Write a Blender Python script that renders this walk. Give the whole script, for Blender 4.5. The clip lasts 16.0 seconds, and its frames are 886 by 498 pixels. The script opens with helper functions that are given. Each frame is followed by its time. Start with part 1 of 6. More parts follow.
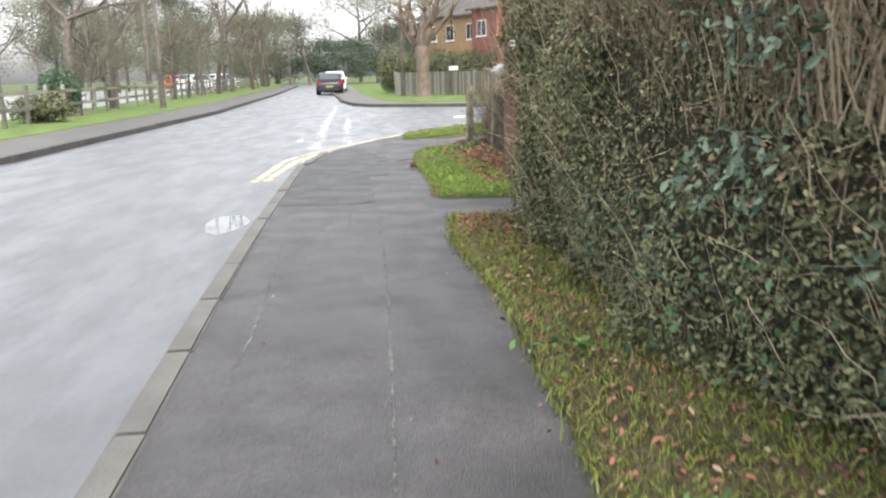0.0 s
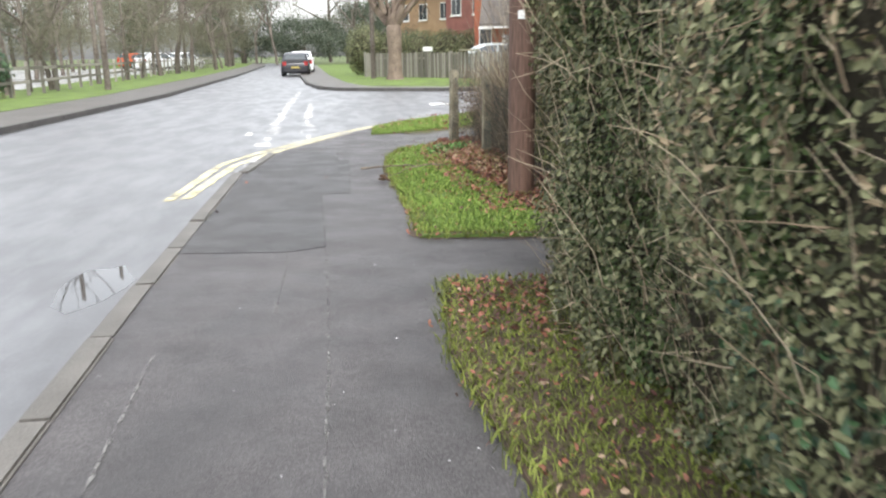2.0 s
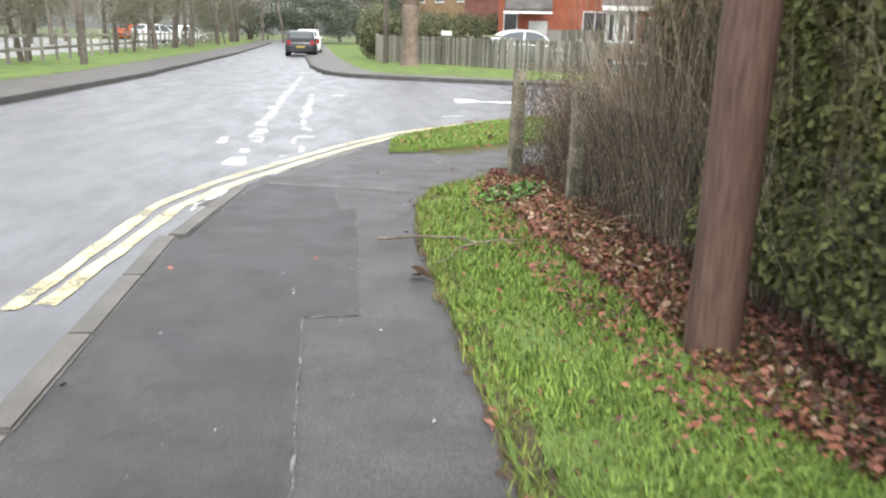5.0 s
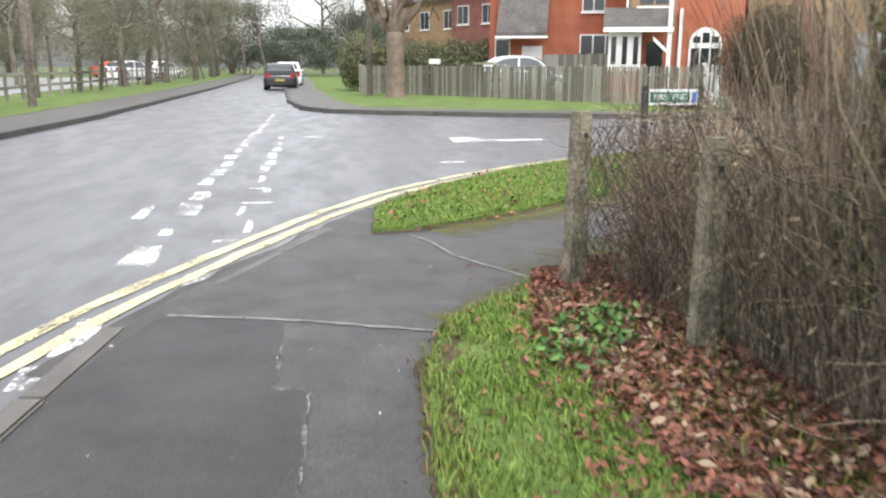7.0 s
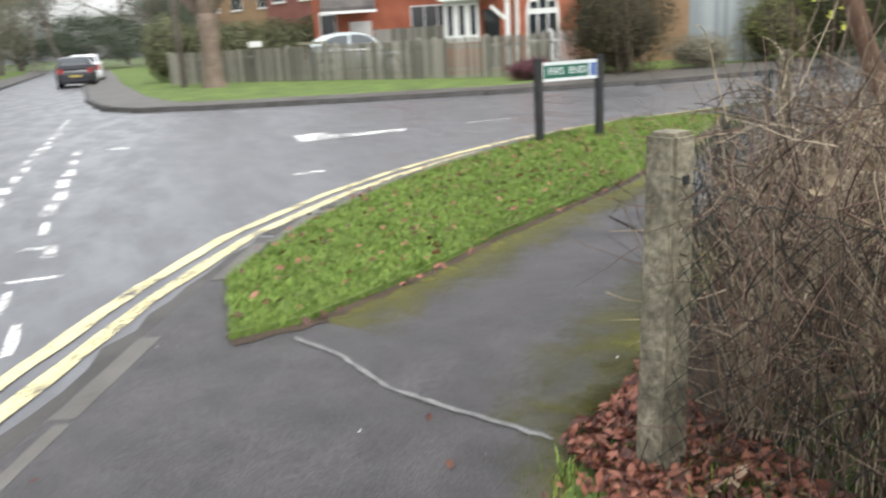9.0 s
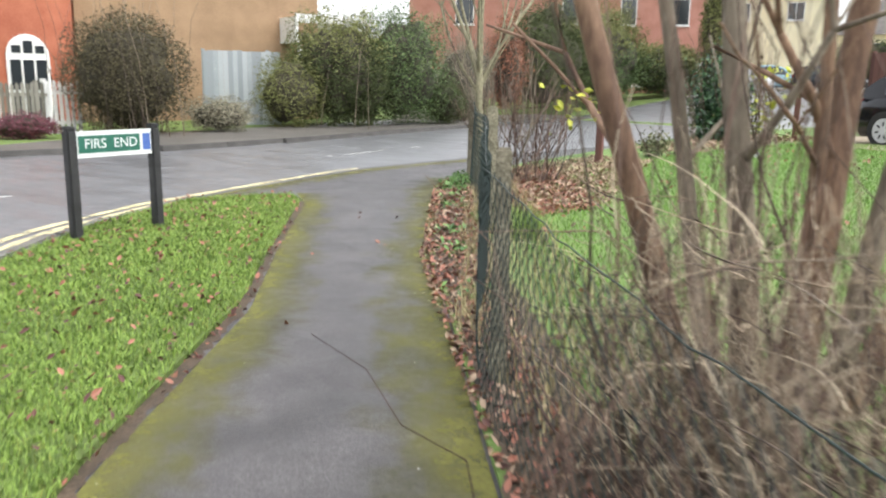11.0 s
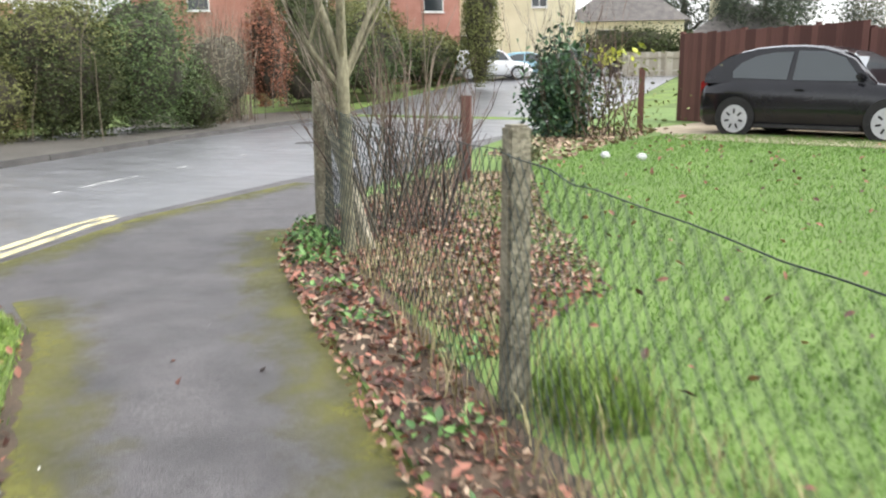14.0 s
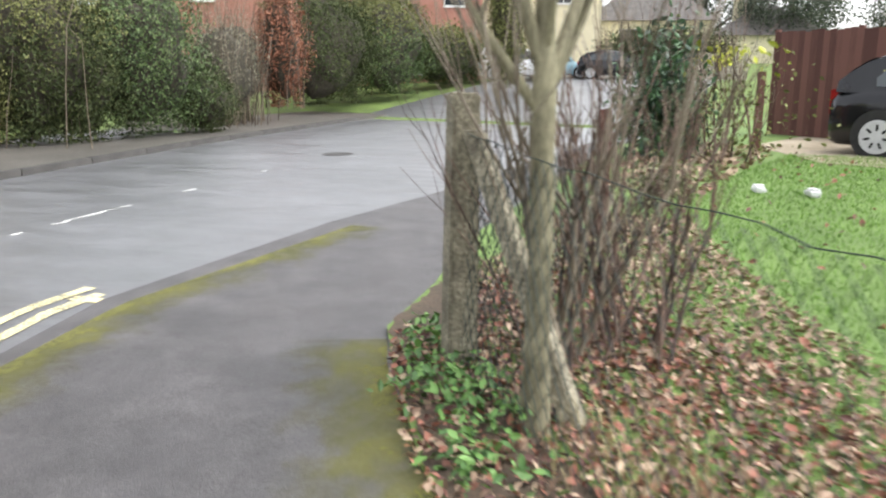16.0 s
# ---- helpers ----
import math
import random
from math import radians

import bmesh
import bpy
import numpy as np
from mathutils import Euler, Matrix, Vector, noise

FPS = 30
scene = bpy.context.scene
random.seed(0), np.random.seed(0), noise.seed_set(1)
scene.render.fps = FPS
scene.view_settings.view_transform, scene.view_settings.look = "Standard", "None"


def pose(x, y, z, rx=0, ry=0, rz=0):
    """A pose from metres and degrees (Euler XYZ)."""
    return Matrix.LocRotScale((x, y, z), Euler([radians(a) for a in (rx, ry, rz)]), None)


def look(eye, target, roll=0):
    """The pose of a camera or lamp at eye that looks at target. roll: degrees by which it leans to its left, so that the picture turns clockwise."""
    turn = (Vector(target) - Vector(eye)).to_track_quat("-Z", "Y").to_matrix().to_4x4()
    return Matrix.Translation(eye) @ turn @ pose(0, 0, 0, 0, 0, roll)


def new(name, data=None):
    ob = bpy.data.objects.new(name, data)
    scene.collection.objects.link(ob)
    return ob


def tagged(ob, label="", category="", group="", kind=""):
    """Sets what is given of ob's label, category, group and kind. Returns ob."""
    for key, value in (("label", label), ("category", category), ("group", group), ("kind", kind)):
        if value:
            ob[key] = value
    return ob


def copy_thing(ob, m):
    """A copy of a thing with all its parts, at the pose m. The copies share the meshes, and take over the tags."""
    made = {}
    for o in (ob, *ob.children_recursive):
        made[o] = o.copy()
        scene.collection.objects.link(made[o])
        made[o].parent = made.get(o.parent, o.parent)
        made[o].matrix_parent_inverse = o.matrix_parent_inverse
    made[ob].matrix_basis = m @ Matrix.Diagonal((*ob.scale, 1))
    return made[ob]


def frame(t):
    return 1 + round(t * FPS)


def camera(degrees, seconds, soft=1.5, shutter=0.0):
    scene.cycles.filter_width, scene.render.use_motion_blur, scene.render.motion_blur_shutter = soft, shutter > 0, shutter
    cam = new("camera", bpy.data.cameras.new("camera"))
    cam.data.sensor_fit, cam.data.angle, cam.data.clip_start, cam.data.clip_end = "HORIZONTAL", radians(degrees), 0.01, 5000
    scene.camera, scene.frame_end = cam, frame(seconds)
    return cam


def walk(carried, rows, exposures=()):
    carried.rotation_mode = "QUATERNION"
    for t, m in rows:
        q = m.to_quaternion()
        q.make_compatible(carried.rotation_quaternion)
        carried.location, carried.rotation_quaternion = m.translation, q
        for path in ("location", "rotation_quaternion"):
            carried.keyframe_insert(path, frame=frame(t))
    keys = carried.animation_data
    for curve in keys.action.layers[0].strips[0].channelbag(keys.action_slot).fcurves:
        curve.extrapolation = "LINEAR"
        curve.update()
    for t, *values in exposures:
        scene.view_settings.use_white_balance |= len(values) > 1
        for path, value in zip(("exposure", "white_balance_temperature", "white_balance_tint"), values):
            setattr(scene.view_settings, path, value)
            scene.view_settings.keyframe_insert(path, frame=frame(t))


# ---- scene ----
cam = camera(58.0, 16.0, soft=2.1, shutter=0.45)
PATH = [
    (0, (3.402, 1.51, 1.279), (3.03, 3.427, 0.846), -1.4),
    (0.5, (3.282, 2.14, 1.286), (2.94, 4.067, 0.875), -0.3),
    (1, (3.151, 2.805, 1.287), (2.817, 4.726, 0.84), -0.4),
    (1.5, (2.992, 3.438, 1.297), (2.7, 5.365, 0.848), -0.7),
    (2, (2.818, 4.133, 1.286), (2.518, 6.052, 0.808), -0.8),
    (2.5, (2.692, 4.708, 1.304), (2.424, 6.616, 0.769), -2.2),
    (3, (2.533, 5.399, 1.312), (2.215, 7.303, 0.787), -2.0),
    (3.5, (2.391, 6.032, 1.312), (2.09, 7.946, 0.814), -1.3),
    (4, (2.186, 6.695, 1.307), (1.824, 8.597, 0.807), 0.5),
    (4.2, (2.1, 6.886, 1.339), (1.753, 8.793, 0.844), 0.5),
    (6.3, (1.348, 9.795, 1.291), (1.091, 11.7, 0.74), 2.7),
    (6.5, (1.305, 10.082, 1.302), (1.063, 12.002, 0.795), 2.3),
    (7, (1.132, 10.791, 1.301), (0.851, 12.72, 0.853), 0.1),
    (7.5, (0.972, 11.375, 1.326), (0.729, 13.303, 0.853), -0.9),
    (8, (0.753, 12.04, 1.314), (0.513, 13.965, 0.829), 0.6),
    (8.5, (0.615, 12.672, 1.3), (0.579, 14.605, 0.789), -2.5),
    (9, (0.481, 13.273, 1.329), (0.601, 15.202, 0.817), -3.3),
    (9.5, (0.405, 13.638, 1.363), (1.044, 15.464, 0.856), -5.2),
    (10, (0.388, 14.23, 1.376), (1.249, 15.97, 0.895), -4.0),
    (10.2, (0.371, 14.425, 1.396), (1.341, 16.113, 0.94), -3.3),
    (12.3, (1.276, 17.502, 1.422), (2.737, 18.815, 1.045), 2.2),
    (12.5, (1.481, 17.714, 1.395), (2.988, 18.978, 1.03), 0.8),
    (13, (1.859, 18.379, 1.389), (3.39, 19.593, 0.96), 1.7),
    (13.5, (2.267, 18.962, 1.389), (3.872, 20.074, 0.956), -0.5),
    (14, (2.762, 19.659, 1.404), (4.417, 20.702, 0.984), -0.6),
    (14.5, (3.336, 20.388, 1.433), (5.023, 21.368, 0.996), -1.9),
    (15, (3.754, 20.955, 1.427), (5.384, 22.035, 1.007), 0.0),
    (15.5, (4.34, 21.592, 1.461), (6.002, 22.633, 1.07), -0.3),
    (16, (4.877, 22.357, 1.457), (6.535, 23.392, 1.033), 0.4),
]
walk(cam, [(t, look(e, g, r)) for t, e, g, r in PATH], exposures=[(0, 1.74), (4.0, 1.76), (7.0, 1.52), (9.0, 1.3), (10.0, 1.7), (12.5, 1.74), (16.0, 1.78)])

# ---- light ----
world = bpy.data.worlds.new("overcast_sky")
scene.world = world
world.use_nodes = True
wn = world.node_tree
sky = wn.nodes.new("ShaderNodeTexSky")
sky.sky_type = 'NISHITA'
sky.sun_disc = False
sky.sun_elevation, sky.sun_rotation = radians(62), radians(150)
sky.air_density, sky.dust_density, sky.ozone_density = 1.0, 3.0, 1.0
pale = wn.nodes.new("ShaderNodeHueSaturation")
pale.inputs["Saturation"].default_value = 0.18
wn.links.new(sky.outputs[0], pale.inputs["Color"])
wn.links.new(pale.outputs[0], wn.nodes["Background"].inputs[0])
wn.nodes["Background"].inputs[1].default_value = 0.15
sun = new("sun", bpy.data.lights.new("sun", 'SUN'))
sun.data.energy, sun.data.angle, sun.data.color = 0.4, radians(40), (1.0, 0.97, 0.93)
sun.matrix_world = look((10, -5.3, 37.6), (0, 12, 0))


# ---- materials ----
def material(name, dark, light, rough=0.8, scale=6.0, fine=60.0, bump=0.3, metal=0.0, island=None, rough2=None, stretch=(1, 1, 1), spec=0.5, worn=None, gaps=None, film=0.0, stain=0.0, streaks=None):
    """Two scales of noise between two colours, fine relief; island: the share of change from piece to piece."""
    m = bpy.data.materials.new(name)
    m.use_nodes = True
    t = m.node_tree
    n, l = t.nodes, t.links
    b = n["Principled BSDF"]
    co = n.new("ShaderNodeTexCoord")
    mp = n.new("ShaderNodeMapping")
    mp.inputs["Scale"].default_value = stretch
    l.new(co.outputs["Object"], mp.inputs[0])
    big, small = n.new("ShaderNodeTexNoise"), n.new("ShaderNodeTexNoise")
    for q, sc in ((big, scale), (small, fine)):
        q.inputs["Scale"].default_value, q.inputs["Detail"].default_value = sc, 4
        l.new(mp.outputs[0], q.inputs["Vector"])
    mix = n.new("ShaderNodeMath")
    mix.operation = 'MULTIPLY_ADD'
    l.new(small.outputs[0], mix.inputs[0])
    mix.inputs[1].default_value = 0.5
    half = n.new("ShaderNodeMath")
    half.operation = 'MULTIPLY'
    half.inputs[1].default_value = 0.5
    l.new(big.outputs[0], half.inputs[0])
    l.new(half.outputs[0], mix.inputs[2])
    value = mix.outputs[0]
    if island:
        if island == "object":
            rnd = n.new("ShaderNodeObjectInfo").outputs["Random"]
        else:
            rnd = n.new("ShaderNodeNewGeometry").outputs["Random Per Island"]
        add = n.new("ShaderNodeMath")
        add.operation = 'MULTIPLY_ADD'
        l.new(rnd, add.inputs[0])
        add.inputs[1].default_value = 0.7
        sub = n.new("ShaderNodeMath")
        sub.operation = 'MULTIPLY_ADD'
        l.new(value, sub.inputs[0])
        sub.inputs[1].default_value, sub.inputs[2].default_value = 0.6, -0.15
        l.new(sub.outputs[0], add.inputs[2])
        value = add.outputs[0]
    ramp = n.new("ShaderNodeValToRGB")
    ramp.color_ramp.elements[0].position, ramp.color_ramp.elements[1].position = 0.38, 0.62
    ramp.color_ramp.elements[0].color, ramp.color_ramp.elements[1].color = (*dark, 1), (*light, 1)
    if worn:
        e = ramp.color_ramp.elements.new(worn[0])
        e.color = (*worn[1], 1)
    l.new(value, ramp.inputs[0])
    colour = ramp.outputs[0]
    if stain:
        spread = n.new("ShaderNodeTexNoise")
        spread.inputs["Scale"].default_value, spread.inputs["Detail"].default_value = 2.3, 9
        spread.inputs["Roughness"].default_value = 0.72
        l.new(co.outputs["Object"], spread.inputs["Vector"])
        grit = n.new("ShaderNodeTexVoronoi")
        grit.inputs["Scale"].default_value = 95
        l.new(co.outputs["Object"], grit.inputs["Vector"])
        g2 = n.new("ShaderNodeMapRange")
        g2.inputs[1].default_value, g2.inputs[2].default_value = 0.1, 0.6
        g2.inputs[3].default_value, g2.inputs[4].default_value = 1.45, 0.68
        l.new(grit.outputs["Distance"], g2.inputs[0])
        s2 = n.new("ShaderNodeMapRange")
        s2.inputs[1].default_value, s2.inputs[2].default_value = 0.36, 0.62
        s2.inputs[3].default_value, s2.inputs[4].default_value = 1 - stain, 1 + stain * 0.85
        l.new(spread.outputs[0], s2.inputs[0])
        both = n.new("ShaderNodeMath")
        both.operation = 'MULTIPLY'
        l.new(g2.outputs[0], both.inputs[0])
        l.new(s2.outputs[0], both.inputs[1])
        tint = n.new("ShaderNodeVectorMath")
        tint.operation = 'SCALE'
        l.new(colour, tint.inputs[0])
        l.new(both.outputs[0], tint.inputs["Scale"])
        colour = tint.outputs[0]
    l.new(colour, b.inputs["Base Color"])
    b.inputs["Metallic"].default_value = metal
    b.inputs["Specular IOR Level"].default_value = spec
    if rough2 is None:
        b.inputs["Roughness"].default_value = rough
    else:
        rr = n.new("ShaderNodeMapRange")
        rr.inputs[1].default_value, rr.inputs[2].default_value = 0.40, 0.60
        rr.inputs[3].default_value, rr.inputs[4].default_value = rough, rough2
        l.new(big.outputs[0], rr.inputs[0])
        l.new(rr.outputs[0], b.inputs["Roughness"])
    if film:
        b.inputs["Coat Weight"].default_value = film
        b.inputs["Coat IOR"].default_value = 1.8 if streaks else 1.5
        wet = n.new("ShaderNodeMapRange")
        wet.inputs[1].default_value, wet.inputs[2].default_value = 0.42, 0.58
        wet.inputs[3].default_value, wet.inputs[4].default_value = 0.34, 0.46
        l.new(big.outputs[0], wet.inputs[0])
        l.new(wet.outputs[0], b.inputs["Coat Roughness"])
    if streaks:
        turned = n.new("ShaderNodeMapping")
        turned.vector_type = 'TEXTURE'
        turned.inputs["Rotation"].default_value = (0, 0, radians(17))
        turned.inputs["Scale"].default_value = (*streaks, 1)
        l.new(co.outputs["Object"], turned.inputs[0])
        trail = n.new("ShaderNodeTexNoise")
        trail.inputs["Scale"].default_value, trail.inputs["Detail"].default_value = 1.0, 7
        trail.inputs["Roughness"].default_value = 0.62
        l.new(turned.outputs[0], trail.inputs["Vector"])
        for lo, hi, socket in ((0.38, 0.48, "Coat Roughness"), (0.4, 0.58, "Roughness")):
            mr = n.new("ShaderNodeMapRange")
            mr.inputs[1].default_value, mr.inputs[2].default_value = 0.40, 0.60
            mr.inputs[3].default_value, mr.inputs[4].default_value = lo, hi
            l.new(trail.outputs[0], mr.inputs[0])
            l.new(mr.outputs[0], b.inputs[socket])
    if gaps:
        al = n.new("ShaderNodeMapRange")
        al.inputs[1].default_value, al.inputs[2].default_value = gaps
        l.new(mix.outputs[0], al.inputs[0])
        l.new(al.outputs[0], b.inputs["Alpha"])
    if bump:
        bp = n.new("ShaderNodeBump")
        bp.inputs["Strength"].default_value, bp.inputs["Distance"].default_value = bump, 0.01
        l.new(small.outputs[0], bp.inputs["Height"])
        l.new(bp.outputs[0], b.inputs["Normal"])
    return m


def glass(name, tint=(0.03, 0.035, 0.04)):
    m = bpy.data.materials.new(name)
    m.use_nodes = True
    b = m.node_tree.nodes["Principled BSDF"]
    b.inputs["Base Color"].default_value = (*tint, 1)
    b.inputs["Roughness"].default_value = 0.05
    b.inputs["Specular IOR Level"].default_value = 0.8
    return m


M_ROAD = material("wet_asphalt", (0.034, 0.035, 0.040), (0.072, 0.074, 0.081), 0.36, 0.45, 160, 0.25, rough2=0.48, stretch=(1.3, 0.5, 1), spec=1.0, film=1.0, stain=0.42, streaks=(0.45, 1.5))
M_PATH = material("damp_pavement_asphalt", (0.058, 0.054, 0.055), (0.101, 0.095, 0.096), 0.46, 2.2, 130, 1.0, rough2=0.66, film=0.15, stain=0.3)
M_PATCH = material("newer_asphalt", (0.043, 0.042, 0.043), (0.074, 0.072, 0.072), 0.46, 2.5, 170, 1.0, rough2=0.62, film=0.1, stain=0.28)
M_FARPATH = material("far_pavement_asphalt", (0.062, 0.057, 0.050), (0.115, 0.106, 0.093), 0.5, 1.0, 60, 0.4)
M_SEAM = material("pale_joint", (0.13, 0.13, 0.127), (0.27, 0.27, 0.26), 0.6, 5, 70, 0.3)
M_CRACK = material("worn_joint_sand", (0.085, 0.083, 0.08), (0.19, 0.187, 0.18), 0.7, 7, 60, 0.3, gaps=(0.40, 0.56))
M_KERB = material("kerb_concrete", (0.075, 0.070, 0.062), (0.155, 0.147, 0.133), 0.55, 3, 90, 0.5)
M_KERBDARK = material("dirty_kerb", (0.04, 0.038, 0.035), (0.09, 0.085, 0.078), 0.6, 3, 90, 0.5)
M_YELLOW = material("worn_yellow_paint", (0.36, 0.33, 0.22), (0.74, 0.66, 0.36), 0.4, 3.5, 45, 0.3, worn=(0.5, (0.66, 0.58, 0.31)), gaps=(0.37, 0.47))
M_WHITELINE = material("worn_white_paint", (0.16, 0.16, 0.16), (0.80, 0.80, 0.78), 0.4, 3.0, 34, 0.3, worn=(0.46, (0.68, 0.68, 0.66)), gaps=(0.42, 0.52))
M_SOIL = material("leafy_soil", (0.035, 0.025, 0.016), (0.10, 0.07, 0.045), 0.9, 3, 50, 0.8)
M_TURF = material("grass_turf", (0.06, 0.10, 0.015), (0.14, 0.22, 0.035), 0.9, 1.2, 40, 0.8, worn=(0.42, (0.07, 0.10, 0.025)))
M_LAWNTURF = material("lush_lawn_turf", (0.076, 0.130, 0.027), (0.130, 0.205, 0.048), 0.9, 1.0, 30, 0.8)
M_GROUND = material("meadow_ground", (0.05, 0.075, 0.02), (0.10, 0.13, 0.04), 0.9, 0.1, 3, 0.3)
M_BLADE = material("grass_blades", (0.080, 0.135, 0.024), (0.25, 0.37, 0.078), 0.6, 0.8, 5, 0.0, island="piece", spec=0.3)
M_LAWN = material("lush_lawn_blades", (0.082, 0.165, 0.028), (0.178, 0.318, 0.062), 0.6, 0.5, 5, 0.0, island="piece", spec=0.25)
M_BLADEDRY = material("mossy_grass_blades", (0.09, 0.11, 0.022), (0.22, 0.26, 0.055), 0.7, 0.8, 5, 0.0, island="piece", spec=0.3)
M_BARKGREEN = material("algae_green_bark", (0.10, 0.09, 0.055), (0.29, 0.265, 0.17), 0.8, 6, 40, 0.6, stretch=(1, 1, 0.4))
M_DEADLEAF = material("fallen_leaves", (0.085, 0.033, 0.025), (0.30, 0.12, 0.078), 0.6, 2, 20, 0.2, island="piece", worn=(0.5, (0.215, 0.085, 0.05)))
M_PALELEAF = material("pale_fallen_leaves", (0.15, 0.09, 0.055), (0.40, 0.29, 0.20), 0.6, 2, 20, 0.2, island="piece", worn=(0.5, (0.25, 0.16, 0.105)))
M_HEDGE = material("hedge_leaves", (0.072, 0.080, 0.040), (0.21, 0.215, 0.115), 0.6, 1.2, 12, 0.0, island="piece", spec=0.3, worn=(0.5, (0.128, 0.136, 0.066)))
M_HOLLY = material("dark_glossy_leaves", (0.045, 0.07, 0.026), (0.125, 0.18, 0.065), 0.55, 1.0, 12, 0.0, island="piece", spec=0.3, worn=(0.5, (0.075, 0.12, 0.04)))
M_IVY = material("ivy_leaves", (0.02, 0.05, 0.025), (0.08, 0.16, 0.07), 0.45, 1.0, 12, 0.0, island="piece")
M_IVYPALE = material("glossy_ivy_leaves", (0.06, 0.10, 0.065), (0.17, 0.23, 0.15), 0.35, 1.0, 12, 0.0, island="piece")
M_OLIVE = material("olive_leaves", (0.095, 0.10, 0.034), (0.19, 0.20, 0.072), 0.6, 1.0, 12, 0.0, island="piece", spec=0.2)
M_RUSSET = material("russet_leaves", (0.13, 0.05, 0.025), (0.32, 0.13, 0.07), 0.6, 1.0, 12, 0.0, island="piece")
M_PURPLE = material("purple_leaves", (0.06, 0.012, 0.02), (0.16, 0.04, 0.06), 0.6, 1.0, 12, 0.0, island="piece")
M_YELLEAF = material("lime_yellow_leaves", (0.30, 0.34, 0.03), (0.60, 0.62, 0.08), 0.5, 1.0, 12, 0.0, island="piece")
M_PALESHRUB = material("grey_shrub_leaves", (0.12, 0.11, 0.07), (0.30, 0.28, 0.20), 0.7, 1.0, 12, 0.0, island="piece")
M_BUFF = material("dry_buff_leaves", (0.16, 0.12, 0.07), (0.37, 0.295, 0.185), 0.7, 1.0, 12, 0.0, island="piece")
M_STRAW = material("straw_grass", (0.20, 0.17, 0.08), (0.42, 0.37, 0.20), 0.7, 0.8, 5, 0.0, island="piece", spec=0.3)
M_PALETWIG = material("pale_buff_twigs", (0.24, 0.18, 0.12), (0.47, 0.39, 0.28), 0.8, 3, 40, 0.3, island="piece")
M_BUSH = material("garden_bush_leaves", (0.046, 0.060, 0.026), (0.082, 0.098, 0.040), 0.6, 1.2, 12, 0.0, island="piece", spec=0.08)
M_BROWNBUSH = material("brown_green_bush", (0.058, 0.050, 0.028), (0.105, 0.092, 0.052), 0.7, 1.2, 12, 0.0, island="piece", spec=0.15)
M_PUDDLE = material("standing_water", (0.03, 0.031, 0.034), (0.05, 0.05, 0.053), 0.03, 1.0, 20, 0.0, spec=0.9)
# Dark brown of inner twigs with the shade between leaves put into the colour.
M_SHADE = material("shaded_twig_core", (0.024, 0.021, 0.014), (0.062, 0.053, 0.034), 0.95, 9, 40, 0.8)
M_TWIG = material("grey_brown_twigs", (0.07, 0.05, 0.035), (0.25, 0.20, 0.15), 0.8, 3, 40, 0.3, island="piece")
M_TWIGRED = material("red_brown_twigs", (0.05, 0.03, 0.022), (0.15, 0.095, 0.07), 0.8, 3, 40, 0.3, island="piece")
M_BARK = material("bark", (0.09, 0.07, 0.05), (0.24, 0.20, 0.15), 0.85, 4, 30, 0.8, stretch=(1, 1, 0.3))
M_BARKRED = material("peeling_red_bark", (0.10, 0.055, 0.035), (0.26, 0.16, 0.10), 0.8, 4, 30, 0.7, stretch=(1, 1, 0.3))
M_BARKFAR = material("far_branches", (0.075, 0.062, 0.05), (0.17, 0.145, 0.12), 0.9, 1, 8, 0.2)
M_POLE = material("creosoted_pole", (0.07, 0.038, 0.028), (0.17, 0.10, 0.075), 0.75, 3, 50, 0.6, stretch=(1, 1, 0.12))
M_CONC = material("lichened_concrete", (0.11, 0.097, 0.070), (0.36, 0.325, 0.24), 0.9, 5, 45, 0.9, worn=(0.5, (0.205, 0.185, 0.132)))
M_WIRE = material("green_coated_wire", (0.005, 0.014, 0.012), (0.012, 0.028, 0.024), 0.6, 4, 40, 0.1)
M_WOOD = material("weathered_fence_wood", (0.15, 0.14, 0.115), (0.30, 0.28, 0.24), 0.85, 3, 40, 0.5, island="object", stretch=(1, 1, 0.1))
M_REDWOOD = material("red_brown_stained_wood", (0.075, 0.028, 0.022), (0.14, 0.06, 0.048), 0.8, 2, 40, 0.4, island="object", stretch=(1, 1, 0.1))
M_BRICK = material("red_brick", (0.30, 0.085, 0.045), (0.44, 0.15, 0.085), 0.85, 1.5, 25, 0.4)
M_BRICKDARK = material("plum_brick", (0.17, 0.065, 0.055), (0.27, 0.11, 0.09), 0.85, 1.5, 25, 0.4)
M_BRICKPINK = material("faded_red_brick", (0.34, 0.15, 0.11), (0.45, 0.22, 0.17), 0.85, 1.5, 25, 0.4)
M_TAN = material("tan_brick", (0.25, 0.16, 0.092), (0.35, 0.23, 0.135), 0.85, 1.5, 25, 0.4)
M_CREAM = material("cream_render", (0.66, 0.60, 0.40), (0.78, 0.72, 0.52), 0.8, 1.0, 15, 0.2)
M_ROOF = material("dark_roof_tiles", (0.06, 0.055, 0.052), (0.13, 0.115, 0.105), 0.7, 2, 12, 0.6)
M_WHITE = material("white_paint", (0.70, 0.70, 0.68), (0.82, 0.82, 0.80), 0.4, 2, 30, 0.05)
M_BLACKPLASTIC = material("black_plastic", (0.014, 0.014, 0.015), (0.03, 0.03, 0.032), 0.5, 5, 60, 0.1)
M_CARBLACK = material("black_car_paint", (0.008, 0.008, 0.010), (0.014, 0.014, 0.017), 0.12, 2, 30, 0.0)
M_CARDARK = material("dark_grey_car_paint", (0.018, 0.018, 0.022), (0.03, 0.03, 0.036), 0.16, 2, 30, 0.0)
